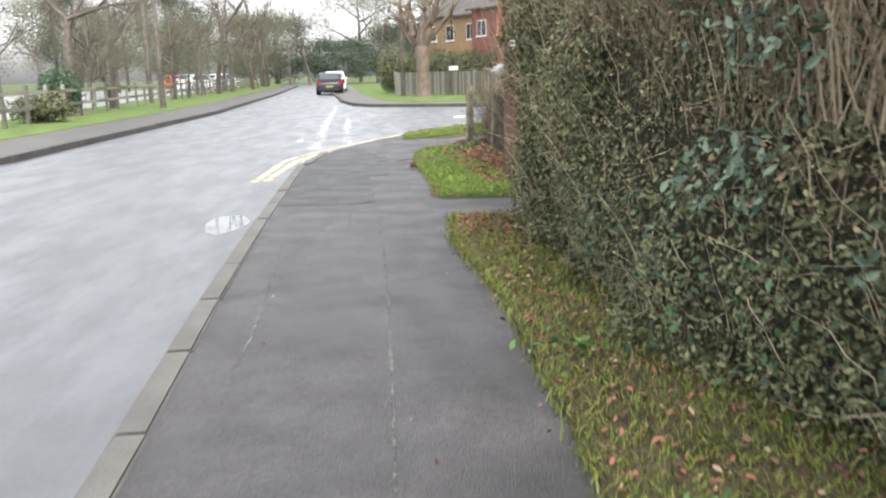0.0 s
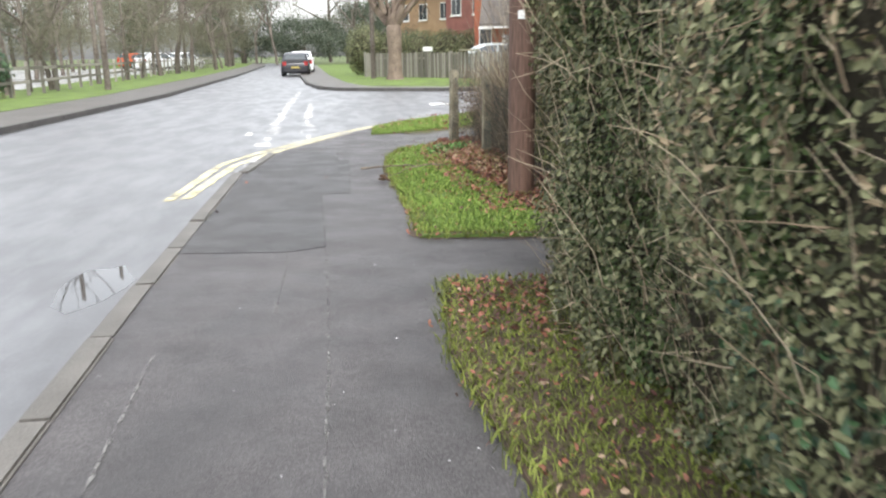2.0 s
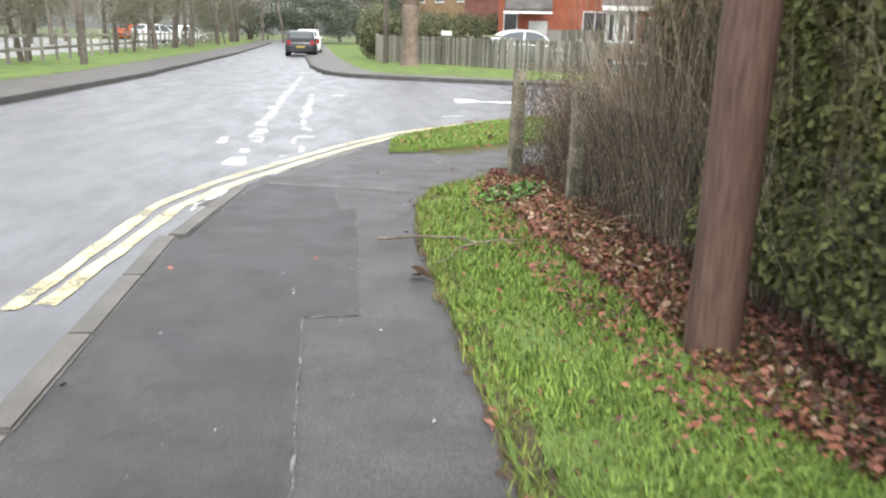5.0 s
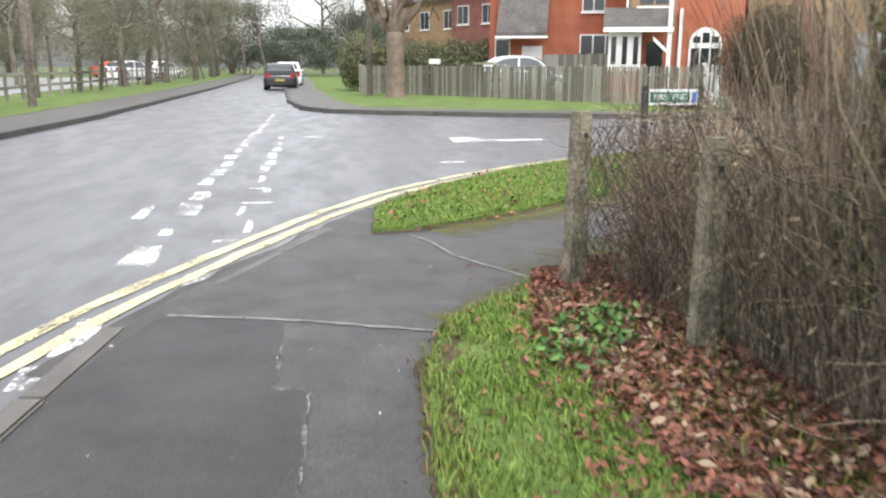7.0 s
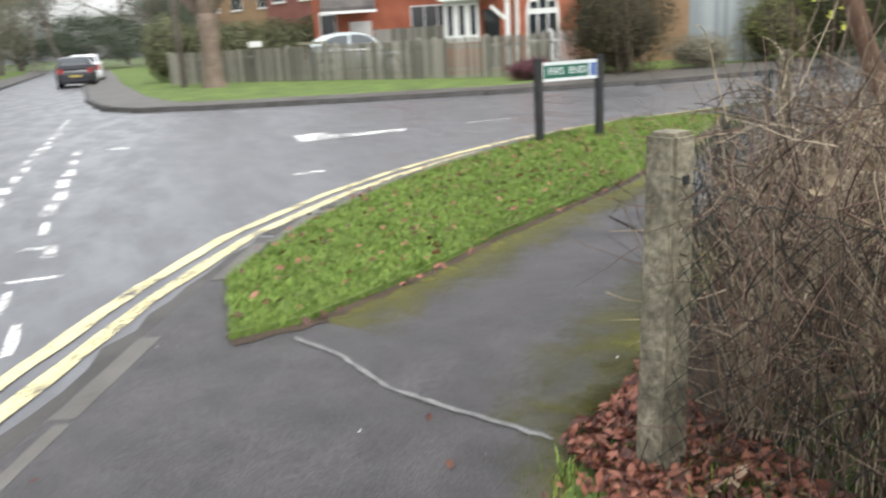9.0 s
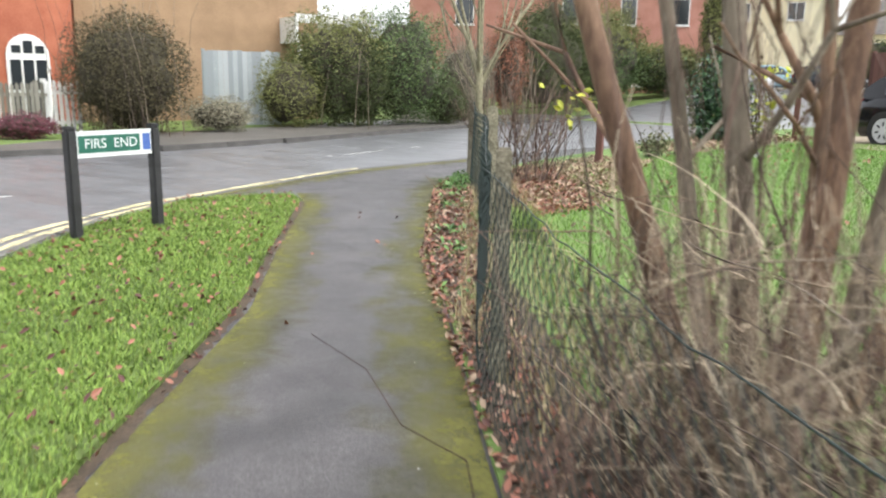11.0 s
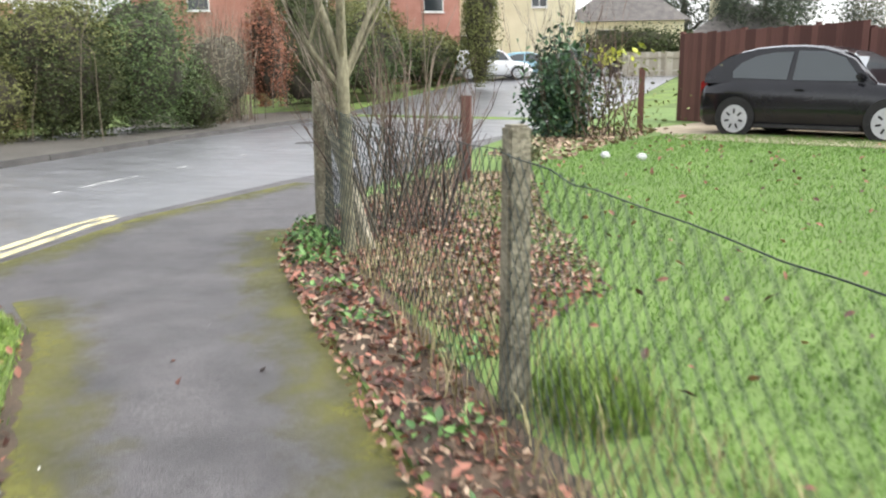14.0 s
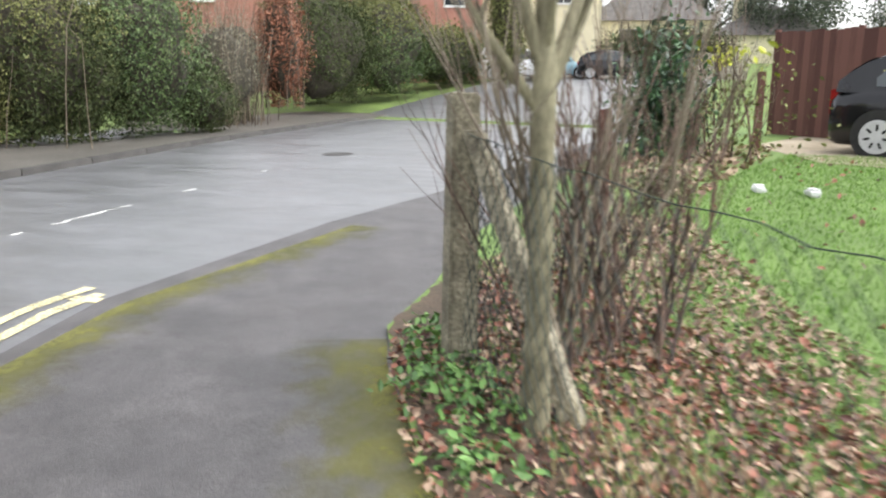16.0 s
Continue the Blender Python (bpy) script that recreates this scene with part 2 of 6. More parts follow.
M_CARSILVER = material("silver_car_paint", (0.45, 0.50, 0.50), (0.55, 0.60, 0.60), 0.25, 2, 30, 0.0, metal=0.4)
M_CARWHITE = material("white_car_paint", (0.75, 0.76, 0.77), (0.82, 0.83, 0.84), 0.2, 2, 30, 0.0)
M_CARRED = material("orange_red_car_paint", (0.5, 0.10, 0.04), (0.6, 0.14, 0.06), 0.25, 2, 30, 0.0)
M_CARBLUE = material("pale_blue_car_paint", (0.25, 0.42, 0.5), (0.3, 0.5, 0.58), 0.25, 2, 30, 0.0)
M_TYRE = material("tyre_rubber", (0.012, 0.012, 0.012), (0.03, 0.03, 0.03), 0.85, 6, 60, 0.3)
M_RIM = material("silver_wheel_trim", (0.45, 0.46, 0.47), (0.6, 0.61, 0.62), 0.35, 6, 60, 0.05)
M_TAIL = material("red_lamp_lens", (0.22, 0.01, 0.01), (0.32, 0.02, 0.02), 0.15, 6, 60, 0.0)
M_LAMPCLEAR = material("clear_lamp_lens", (0.5, 0.5, 0.5), (0.7, 0.7, 0.7), 0.12, 6, 60, 0.0)
M_PLATE = material("yellow_number_plate", (0.30, 0.24, 0.05), (0.38, 0.30, 0.07), 0.4, 6, 60, 0.0)
M_GLASS = glass("dark_window_glass")
M_CARGLASS = glass("car_window_glass", (0.05, 0.06, 0.065))
M_SIGN = material("sign_white", (0.62, 0.66, 0.66), (0.75, 0.78, 0.78), 0.4, 4, 30, 0.05)
M_SIGNGREEN = material("sign_dark_green", (0.01, 0.09, 0.06), (0.02, 0.13, 0.09), 0.4, 4, 30, 0.0)
M_SIGNBLUE = material("sign_blue", (0.05, 0.10, 0.32), (0.07, 0.14, 0.4), 0.4, 4, 30, 0.0)
M_GRAVEL = material("gravel_drive", (0.22, 0.18, 0.12), (0.36, 0.31, 0.23), 0.9, 2, 80, 0.8)
M_LITTER = material("white_litter_paper", (0.65, 0.65, 0.66), (0.8, 0.8, 0.8), 0.6, 6, 60, 0.2)
M_IRON = material("cast_iron", (0.03, 0.028, 0.026), (0.07, 0.065, 0.06), 0.6, 6, 60, 0.5, metal=0.4)


# ---- building helpers ----
rng = np.random.default_rng(7)


def mesh_of(name, bm, mat, smooth=False):
    me = bpy.data.meshes.new(name)
    bm.to_mesh(me)
    bm.free()
    me.materials.append(mat)
    if smooth:
        me.polygons.foreach_set("use_smooth", [True] * len(me.polygons))
    return me


def raw_mesh(name, verts, faces, mat, smooth=False):
    me = bpy.data.meshes.new(name)
    me.from_pydata([tuple(v) for v in verts], [], [tuple(int(k) for k in f) for f in faces])
    me.materials.append(mat)
    if smooth:
        me.polygons.foreach_set("use_smooth", [True] * len(me.polygons))
    me.update()
    return me


def part(name, bm, mat, parent=None, label="", smooth=False):
    """One mesh object from a bmesh or mesh, under a thing or part."""
    me = bm if isinstance(bm, bpy.types.Mesh) else mesh_of(name, bm, mat, smooth)
    ob = new(name, me)
    ob.parent = parent
    return tagged(ob, label)


def thing(name, label, category, m=None, group=""):
    ob = new(name)
    ob.empty_display_size = 0.2
    if m is not None:
        ob.matrix_world = m
    return tagged(ob, label, category, group)


def box(bm, x0, x1, y0, y1, z0, z1, bevel=0.0):
    r = bmesh.ops.create_cube(bm, size=1.0, matrix=Matrix.Translation(((x0 + x1) / 2, (y0 + y1) / 2, (z0 + z1) / 2)) @ Matrix.Diagonal((x1 - x0, y1 - y0, z1 - z0, 1)))
    if bevel:
        es = list({e for v in r["verts"] for e in v.link_edges})
        bmesh.ops.bevel(bm, geom=es, offset=bevel, segments=2, affect='EDGES')
    return bm


def boxed(*a, **k):
    return box(bmesh.new(), *a, **k)


def slab(name, outline, z0, z1, mat, label, category, kind="structure"):
    bm = bmesh.new()
    top = [bm.verts.new((x, y, z1)) for x, y in outline]
    bot = [bm.verts.new((x, y, z0)) for x, y in outline]
    f = bm.faces.new(top)
    n = len(top)
    for i in range(n):
        bm.faces.new((top[i], bot[i], bot[(i + 1) % n], top[(i + 1) % n]))
    bm.normal_update()
    if f.normal.z < 0:
        bmesh.ops.reverse_faces(bm, faces=bm.faces[:])
    return tagged(new(name, mesh_of(name, bm, mat)), label, category, "", kind)


def along(pts, step):
    """Points at even steps along a line, with the way it runs."""
    out, carry = [], 0.0
    for (x0, y0), (x1, y1) in zip(pts, pts[1:]):
        d = math.hypot(x1 - x0, y1 - y0)
        u = ((x1 - x0) / d, (y1 - y0) / d)
        s = carry
        while s < d:
            out.append((x0 + u[0] * s, y0 + u[1] * s, math.atan2(u[1], u[0])))
            s += step
        carry = s - d
    return out


def aside(pts, off):
    """The line moved to its left by off."""
    out = []
    for i, (x, y) in enumerate(pts):
        a, b = pts[max(i - 1, 0)], pts[min(i + 1, len(pts) - 1)]
        d = math.hypot(b[0] - a[0], b[1] - a[1])
        out.append((x - (b[1] - a[1]) / d * off, y + (b[0] - a[0]) / d * off))
    return out


def ribbon(name, pts, width, z, mat, label, category, ragged=0.0, step=0.25, thick=0.006):
    """A thin painted or laid strip along a line."""
    line = along(pts, step)
    vs, fs = [], []
    for i, (x, y, a) in enumerate(line):
        for s in (-1, 1):
            w = s * (width / 2 + ragged * rng.uniform(-1, 1))
            vs.append((x - math.sin(a) * w, y + math.cos(a) * w, z))
    n = len(line)
    for i in range(n - 1):
        fs.append((2 * i, 2 * i + 2, 2 * i + 3, 2 * i + 1))
    me = raw_mesh(name, vs, fs, mat)
    ob = new(name, me)
    return tagged(ob, label, category, "", "structure")


def inside(poly, x, y):
    hit = np.zeros(len(x), bool)
    n = len(poly)
    for i in range(n):
        (x0, y0), (x1, y1) = poly[i], poly[(i + 1) % n]
        c = ((y0 > y) != (y1 > y))
        with np.errstate(divide='ignore', invalid='ignore'):
            hit ^= c & (x < (x1 - x0) * (y - y0) / (y1 - y0 + 1e-12) + x0)
    return hit


def scatter(poly, n):
    xs, ys = [p[0] for p in poly], [p[1] for p in poly]
    x, y = rng.uniform(min(xs), max(xs), n * 4), rng.uniform(min(ys), max(ys), n * 4)
    k = inside(poly, x, y)
    return x[k][:n], y[k][:n]


def tufts(name, x, y, z, height, mat, label, lean=0.5):
    """Grass: one bent blade of three triangles at each place."""
    n = len(x)
    a = rng.uniform(0, 2 * math.pi, n)
    h = height * rng.uniform(0.5, 1.3, n)
    w = rng.uniform(0.0018, 0.0042, n) * (1 + 0 * height)
    lx, ly = np.cos(a) * h * lean * rng.uniform(0.2, 1, n), np.sin(a) * h * lean * rng.uniform(0.2, 1, n)
    sx, sy = -np.sin(a + rng.uniform(-1, 1, n)) * w, np.cos(a) * w
    V = np.empty((n, 5, 3))
    for k, (f, g, ws) in enumerate(((0, 0, 1), (0, 0, -1), (0.35, 0.6, 0.8), (0.35, 0.6, -0.8), (1, 1, 0))):
        V[:, k, 0], V[:, k, 1], V[:, k, 2] = x + lx * f + sx * ws, y + ly * f + sy * ws, z + h * g
    base = np.arange(n)[:, None] * 5
    F = np.concatenate([base + np.array([0, 1, 3]), base + np.array([0, 3, 2]), base + np.array([2, 3, 4])])
    ob = new(name, raw_mesh(name, V.reshape(-1, 3), F, mat))
    return tagged(ob, label, "grass", "", "stuff")


def leaf_mesh(name, P, size, mat, flat=False, normal=None):
    """Folded leaves of four triangles at the places P."""
    n = len(P)
    s = size * rng.uniform(0.45, 1.45, n)
    if flat:
        d = np.stack([rng.normal(0, 0.75, n), rng.normal(0, 0.75, n), np.ones(n)], 1)
    else:
        d = rng.normal(0, 1, (n, 3))
        if normal is not None:
            d = d * 0.6 + normal
    d /= np.linalg.norm(d, axis=1)[:, None]
    r = rng.normal(0, 1, (n, 3))
    u = np.cross(d, r)
    u /= np.linalg.norm(u, axis=1)[:, None]
    v = np.cross(d, u)
    q = s[:, None]
    curl = rng.uniform(0.1, 0.5, n)[:, None] * q
    V = np.empty((n, 6, 3))
    V[:, 0], V[:, 1] = P - u * q, P + u * q
    V[:, 2], V[:, 3] = P - u * q * 0.1 + v * q * 0.5 + d * curl * 0.6, P - u * q * 0.1 - v * q * 0.5 + d * curl * 0.6
    V[:, 4], V[:, 5] = P + u * q * 0.5 + v * q * 0.4 + d * curl * 0.3, P + u * q * 0.5 - v * q * 0.4 + d * curl * 0.3
    base = np.arange(n)[:, None] * 6
    F = np.concatenate([base + np.array(k) for k in ([0, 4, 2], [0, 1, 4], [0, 3, 5], [0, 5, 1])])
    return raw_mesh(name, V.reshape(-1, 3), F, mat)


def leaves(name, P, size, mat, label, flat=False, parent=None, normal=None, category="leaves"):
    ob = new(name, leaf_mesh(name, P, size, mat, flat, normal))
    if parent is not None:
        ob.parent = parent
        return tagged(ob, label)
    return tagged(ob, label, category, "", "stuff")


def tubes(name, lines, mat, sides=3, parent=None, label="", smooth=True):
    """Tapered tubes; each line is a list of (x, y, z, radius)."""
    vs, fs = [], []
    for line in lines:
        first = len(vs)
        for i, (x, y, z, r) in enumerate(line):
            a, b = Vector(line[max(i - 1, 0)][:3]), Vector(line[min(i + 1, len(line) - 1)][:3])
            d = (b - a).normalized() if (b - a).length > 1e-6 else Vector((0, 0, 1))
            u = d.orthogonal().normalized() if abs(d.z) < 0.9 else Vector((1, 0, 0)).cross(d).normalized()
            v = d.cross(u)
            for k in range(sides):
                t = 2 * math.pi * k / sides
                w = u * math.cos(t) * r + v * math.sin(t) * r
                vs.append((x + w.x, y + w.y, z + w.z))
        for i in range(len(line) - 1):
            for k in range(sides):
                p, q = first + i * sides + k, first + i * sides + (k + 1) % sides
                fs.append((p, q, q + sides, p + sides))
        fs.append(tuple(first + (len(line) - 1) * sides + k for k in range(sides)))
    ob = new(name, raw_mesh(name, vs, fs, mat, smooth))
    ob.parent = parent
    return tagged(ob, label, kind="stuff" if name in ("brushwood", "stem_mass") else "")


def twig(x, y, z, height, lean, r, bends=4, wobble=0.05, way=None):
    a = rng.uniform(0, 2 * math.pi) if way is None else way
    out = []
    for i in range(bends + 1):
        f = i / bends
        out.append((x + math.cos(a) * lean * f ** 1.4 + rng.normal(0, wobble) * f, y + math.sin(a) * lean * f ** 1.4 + rng.normal(0, wobble) * f, z + height * f, r * (1 - 0.75 * f)))
    return out


def branching(x, y, z, way, length, r, depth, spread=0.55, kids=3, up=0.25, lines=None):
    """A limb and its branches, for bare trees."""
    if lines is None:
        lines = []
    d, p = Vector(way).normalized(), Vector((x, y, z))
    line = [(p.x, p.y, p.z, r)]
    n = 3 if depth > 1 else 2
    for i in range(n):
        d = (d + Vector(rng.normal(0, 0.12, 3)) + Vector((0, 0, up * 0.2))).normalized()
        p = p + d * length / n
        line.append((p.x, p.y, p.z, r * (1 - 0.42 * (i + 1) / n)))
        if depth > 0 and i >= (1 if depth > 2 else 0):
            for _ in range(kids if i == n - 1 else max(1, kids - 1)):
                k = (d + Vector(rng.normal(0, spread, 3)) + Vector((0, 0, up))).normalized()
                branching(p.x, p.y, p.z, k, length * rng.uniform(0.55, 0.8), r * 0.5, depth - 1, spread, kids, up, lines)
    lines.append(line)
    return lines


# ---- ground, road and pavements ----
NEAR = [(7.3, -14.5), (1.81, 3.53), (1.15, 5.6), (0.5, 7.75), (-0.73, 12.05), (-1.05, 13.9), (-1.03, 15.0), (-0.88, 16.3), (-0.63, 18.0), (-0.3, 19.35), (0.35, 20.8), (0.95, 21.8), (1.7, 22.8), (2.7, 23.9), (3.95, 24.9), (6.1, 26.0), (8.0, 26.95), (11, 27.55), (13.6, 27.8), (18, 28.6), (25, 29.6), (45, 32.2), (90, 40)]
OPPOSITE = [(90, 51), (43, 42.8), (27, 39.8), (17, 36.45), (11.2, 34.1), (8, 33.1), (4, 32.9), (0, 33.1), (-4.0, 33.7), (-5.6, 34.2), (-6.6, 35.2), (-7.4, 36.6), (-9, 40.2), (-13.6, 53), (-28.5, 98), (-40, 128)]
FARLEFT = [(1.4, -16), (-6.65, 13.8), (-10.8, 30), (-18.7, 55), (-33.2, 98), (-44.5, 128)]
tagged(slab("ground", [(-500, -500), (500, -500), (500, 500), (-500, 500)], -0.6, -0.14, M_GROUND, "grassy ground reaching the horizon", "ground"), kind="structure")
slab("road", NEAR + OPPOSITE + FARLEFT[::-1], -0.13, -0.09, M_ROAD, "wet grey asphalt road with side road", "road")
EDGE = [(45, 30.6), (25, 28.2), (18, 27.3), (13, 26.3), (10.7, 25.8), (9.5, 25.3), (8.5, 25.0), (8.0, 24.6), (7.2, 23.9), (5.85, 22.25), (4.4, 20.5), (3.6, 19.3), (2.42, 17.6), (1.58, 16.35), (1.08, 15.6), (0.6, 14.7), (0.58, 14.1), (0.8, 13.0), (1.0, 12.3), (1.45, 10.85), (1.8, 9.6)]
EDGE1 = [(2.14, 8.47), (2.33, 7.4), (2.85, 6.0), (3.19, 4.78), (3.45, 3.77), (5.2, -2.5), (8.8, -14)]
slab("pavement", NEAR[:-1] + EDGE + [(2.85, 9.75), (5.5, 10.2), (5.9, 9.05), (2.7, 8.55)] + EDGE1, -0.13, 0.0, M_PATH, "damp grey asphalt pavement with mossy edges", "pavement")
V1 = EDGE1[::-1] + [(2.7, 8.55), (5.9, 9.05), (30, 13.5), (30, -14)]
slab("verge_near_hedge", V1, -0.13, 0.025, M_SOIL, "leafy soil verge under the hedge", "verge")
V2 = EDGE[::-1] + [(45, 8), (5.5, 10.2), (2.85, 9.75)]


def lawn_z(x, y):
    f = np.clip((np.asarray(x, float) - 8.5) / 10, 0, 1)
    return 0.025 + 0.2 * f * f * (3 - 2 * f)


bm = bmesh.new()
fc = bm.faces.new([bm.verts.new((x, y, 0)) for x, y in V2])
bm.normal_update()
if fc.normal.z < 0:
    bmesh.ops.reverse_faces(bm, faces=[fc])
bmesh.ops.triangulate(bm, faces=bm.faces[:])
for k in range(9, 20):
    bmesh.ops.bisect_plane(bm, geom=bm.verts[:] + bm.edges[:] + bm.faces[:], plane_co=(k, 0, 0), plane_no=(1, 0, 0))
for v in bm.verts:
    v.co.z = float(lawn_z(v.co.x, v.co.y))
skirt = bmesh.ops.extrude_edge_only(bm, edges=[e for e in bm.edges if e.is_boundary])
for v in skirt["geom"]:
    if isinstance(v, bmesh.types.BMVert):
        v.co.z = -0.13
tagged(new("lawn", mesh_of("lawn", bm, M_LAWNTURF)), "green lawn and verge behind the fence", "lawn", "", "structure")
STRIP = [(-0.52, 17.9), (-0.36, 17.1), (-0.33, 16.88), (0.02, 17.05), (0.6, 17.7), (1.18, 18.5), (2.56, 20.15), (3.45, 21.5), (5.15, 24.0), (5.3, 24.5), (4.1, 24.72), (2.85, 23.72), (1.85, 22.6), (1.1, 21.6), (0.5, 20.65), (-0.15, 19.25)]
slab("grass_strip", STRIP, -0.13, 0.035, M_TURF, "raised grass strip between path and road", "verge")
# far pavements and verges
LEFTPAVE = aside(FARLEFT, 2.0)
slab("pavement_far", FARLEFT + LEFTPAVE[::-1], -0.13, 0.02, M_FARPATH, "wet grey pavement across the road", "pavement")
slab("verge_far", LEFTPAVE + [(-75, 128), (-40, 40), (-16, -16)], -0.13, 0.03, M_TURF, "grass verge with wooden fence", "verge")
OPPVERGE = [(b if x > 6 else a) for a, b, (x, y) in zip(aside(OPPOSITE, -1.7), aside(OPPOSITE, -3.9), OPPOSITE)]
slab("pavement_opposite", OPPOSITE[:-1] + OPPVERGE[:-1][::-1], -0.13, 0.02, M_FARPATH, "brown grey footway across the side road", "pavement")
slab("verge_opposite", OPPVERGE[:-1] + [(-20, 110), (90, 110)], -0.13, 0.02, M_TURF, "grass verge before the picket fence", "verge")

# ---- road markings, kerbs and pavement details ----
YEL = NEAR[4:17] + [(8.45, 27.05)]
YSTART = [(-0.88, 11.4)] + aside(YEL, 0.34)[1:]
ribbon("yellow_line", YSTART, 0.10, -0.084, M_YELLOW, "worn double yellow line along the kerb", "road marking", 0.012)
ribbon("yellow_line", [(-1.0, 11.3)] + aside(YEL, 0.54)[1:], 0.10, -0.084, M_YELLOW, "worn double yellow line along the kerb", "road marking", 0.012)
slab("yellow_line_end", [(8.12, 27.1), (8.22, 27.13), (8.14, 27.45), (8.04, 27.42)], -0.088, -0.0835, M_YELLOW, "yellow bar closing the double line", "road marking")
def dash(x, y, l, w, turn=0.0):
    """One worn white road mark, l along the road."""
    a = math.atan2(0.95, -0.3) + turn
    jag = [(-l / 2, -w / 2), (-l * 0.1, -w * 0.56), (l / 2, -w * 0.42), (l * 0.44, w * 0.1), (l * 0.5, w / 2), (0, w * 0.44), (-l * 0.45, w * 0.55)]
    jag = [(p * rng.uniform(0.8, 1.05), q * rng.uniform(0.7, 1.1)) for p, q in jag]
    slab("road_dash", [(x + math.cos(a) * p - math.sin(a) * q, y + math.sin(a) * p + math.cos(a) * q) for p, q in jag], -0.0895, -0.0868, M_WHITELINE, "worn white dash on the wet road", "road marking")


for x, y, l, w in ((-1.19, 13.9, 0.35, 0.2), (-1.32, 14.45, 0.7, 0.17), (-1.21, 15.6, 0.5, 0.16), (-1.92, 16.2, 0.75, 0.26), (-2.16, 17.05, 0.3, 0.12), (-2.83, 17.9, 0.7, 0.12), (-2.5, 18.15, 0.8, 0.26), (-2.72, 18.95, 0.6, 0.2)):
    dash(x, y, l, w)
for k in range(16):
    f = k / 15
    dash(-3.1 - 3.9 * f + rng.normal(0, 0.03), 20.0 + 13.0 * f, rng.uniform(0.3, 0.75), rng.uniform(0.1, 0.22))
for x, y, l, w, t in ((-1.5, 16.8, 0.1, 0.3, 0), (-1.57, 17.4, 0.6, 0.07, 0), (-1.92, 18.1, 0.6, 0.06, 0), (-1.95, 18.6, 0.07, 0.35, 0), (-2.15, 19.4, 0.5, 0.12, 0), (-2.3, 19.55, 0.1, 0.3, 0), (-2.54, 20.3, 0.6, 0.08, 0), (-2.85, 21.2, 0.7, 0.16, 0), (-3.05, 22.0, 0.7, 0.16, 0), (-3.35, 22.9, 0.7, 0.16, 0), (-3.6, 23.8, 0.7, 0.15, 0), (-3.95, 24.9, 0.6, 0.14, 0), (-4.3, 26.0, 0.6, 0.14, 0), (-3.73, 26.2, 0.4, 0.3, 0.3), (-0.46, 22.46, 0.14, 0.36, 0.2)):
    dash(x, y, l, w, t)
slab("road_arrow", [(-1.05, 26.5), (-0.8, 25.45), (-0.35, 25.75), (0.75, 26.2), (0.85, 26.5), (-0.4, 26.2), (-0.55, 26.65)], -0.088, -0.084, M_WHITELINE, "white arrow painted on the side road", "road marking")
for x, y, l in ((2.25, 26.9, 0.8), (9.17, 29.97, 0.16), (9.75, 30.15, 0.3), (10.4, 30.4, 1.2), (12.2, 31.0, 0.3), (14.4, 31.75, 0.25), (17.2, 32.1, 0.3)):
    a = math.atan2(0.33, 1)
    slab("road_dash", [(x + math.cos(a) * p - math.sin(a) * q, y + math.sin(a) * p + math.cos(a) * q) for p, q in ((-l / 2, -0.016), (l / 2, -0.014), (l * 0.46, 0.016), (-l * 0.48, 0.018))], -0.088, -0.084, M_WHITELINE, "thin white centre dash on the side road", "road marking")
ribbon("drain_line", aside(NEAR[5:10], 0.13), 0.2, -0.0862, M_KERBDARK, "dark wet gutter along the kerb", "dirt", 0.04)
ribbon("drain_line", aside(NEAR[9:16], 0.16), 0.2, -0.086, M_KERBDARK, "leaf muck in the gutter", "dirt", 0.06)
slab("manhole_cover", [(17.3 + 0.36 * math.cos(k * math.pi / 4), 32.6 + 0.3 * math.sin(k * math.pi / 4)) for k in range(8)], -0.089, -0.083, M_IRON, "dark cast iron cover in the wet road", "manhole cover")

slab("asphalt_patch", [(-0.93, 14.55), (-0.257, 14.6), (0.01, 13.72), (0.146, 13.74), (0.8, 11.4), (0.55, 11.32), (1.2, 9.28), (0.99, 9.1), (0.26, 8.98), (-0.6, 12.05), (-0.9, 13.9)], -0.002, 0.004, M_PATCH, "newer darker asphalt patch", "asphalt patch")
for pts in ([(-0.9, 14.6), (-0.2, 14.62), (0.62, 14.55)], [(-0.02, 16.85), (0.2, 16.6), (0.42, 16.19), (0.73, 15.89), (0.98, 15.66)], [(3.2, 2.2), (2.82, 3.65), (2.48, 4.93), (2.2, 5.95), (1.93, 6.89), (1.6, 8.0), (1.2, 9.27)], [(1.04, 7.2), (1.4, 6.1), (1.69, 5.18), (1.9, 4.4)], [(1.38, 7.8), (1.12, 8.7), (0.99, 9.1)], [(1.2, 9.27), (0.55, 11.3), (0.8, 11.4), (0.15, 13.74), (0.01, 13.72), (-0.25, 14.6)]):
    ribbon("pavement_joint", pts, 0.026 if pts[0][0] < -0.5 else 0.022 if pts[0][0] < 0 else 0.011, 0.0055, M_SEAM if pts[0][0] < 0 else M_CRACK, "pale joint across the asphalt pavement", "joint", 0.008, 0.05)
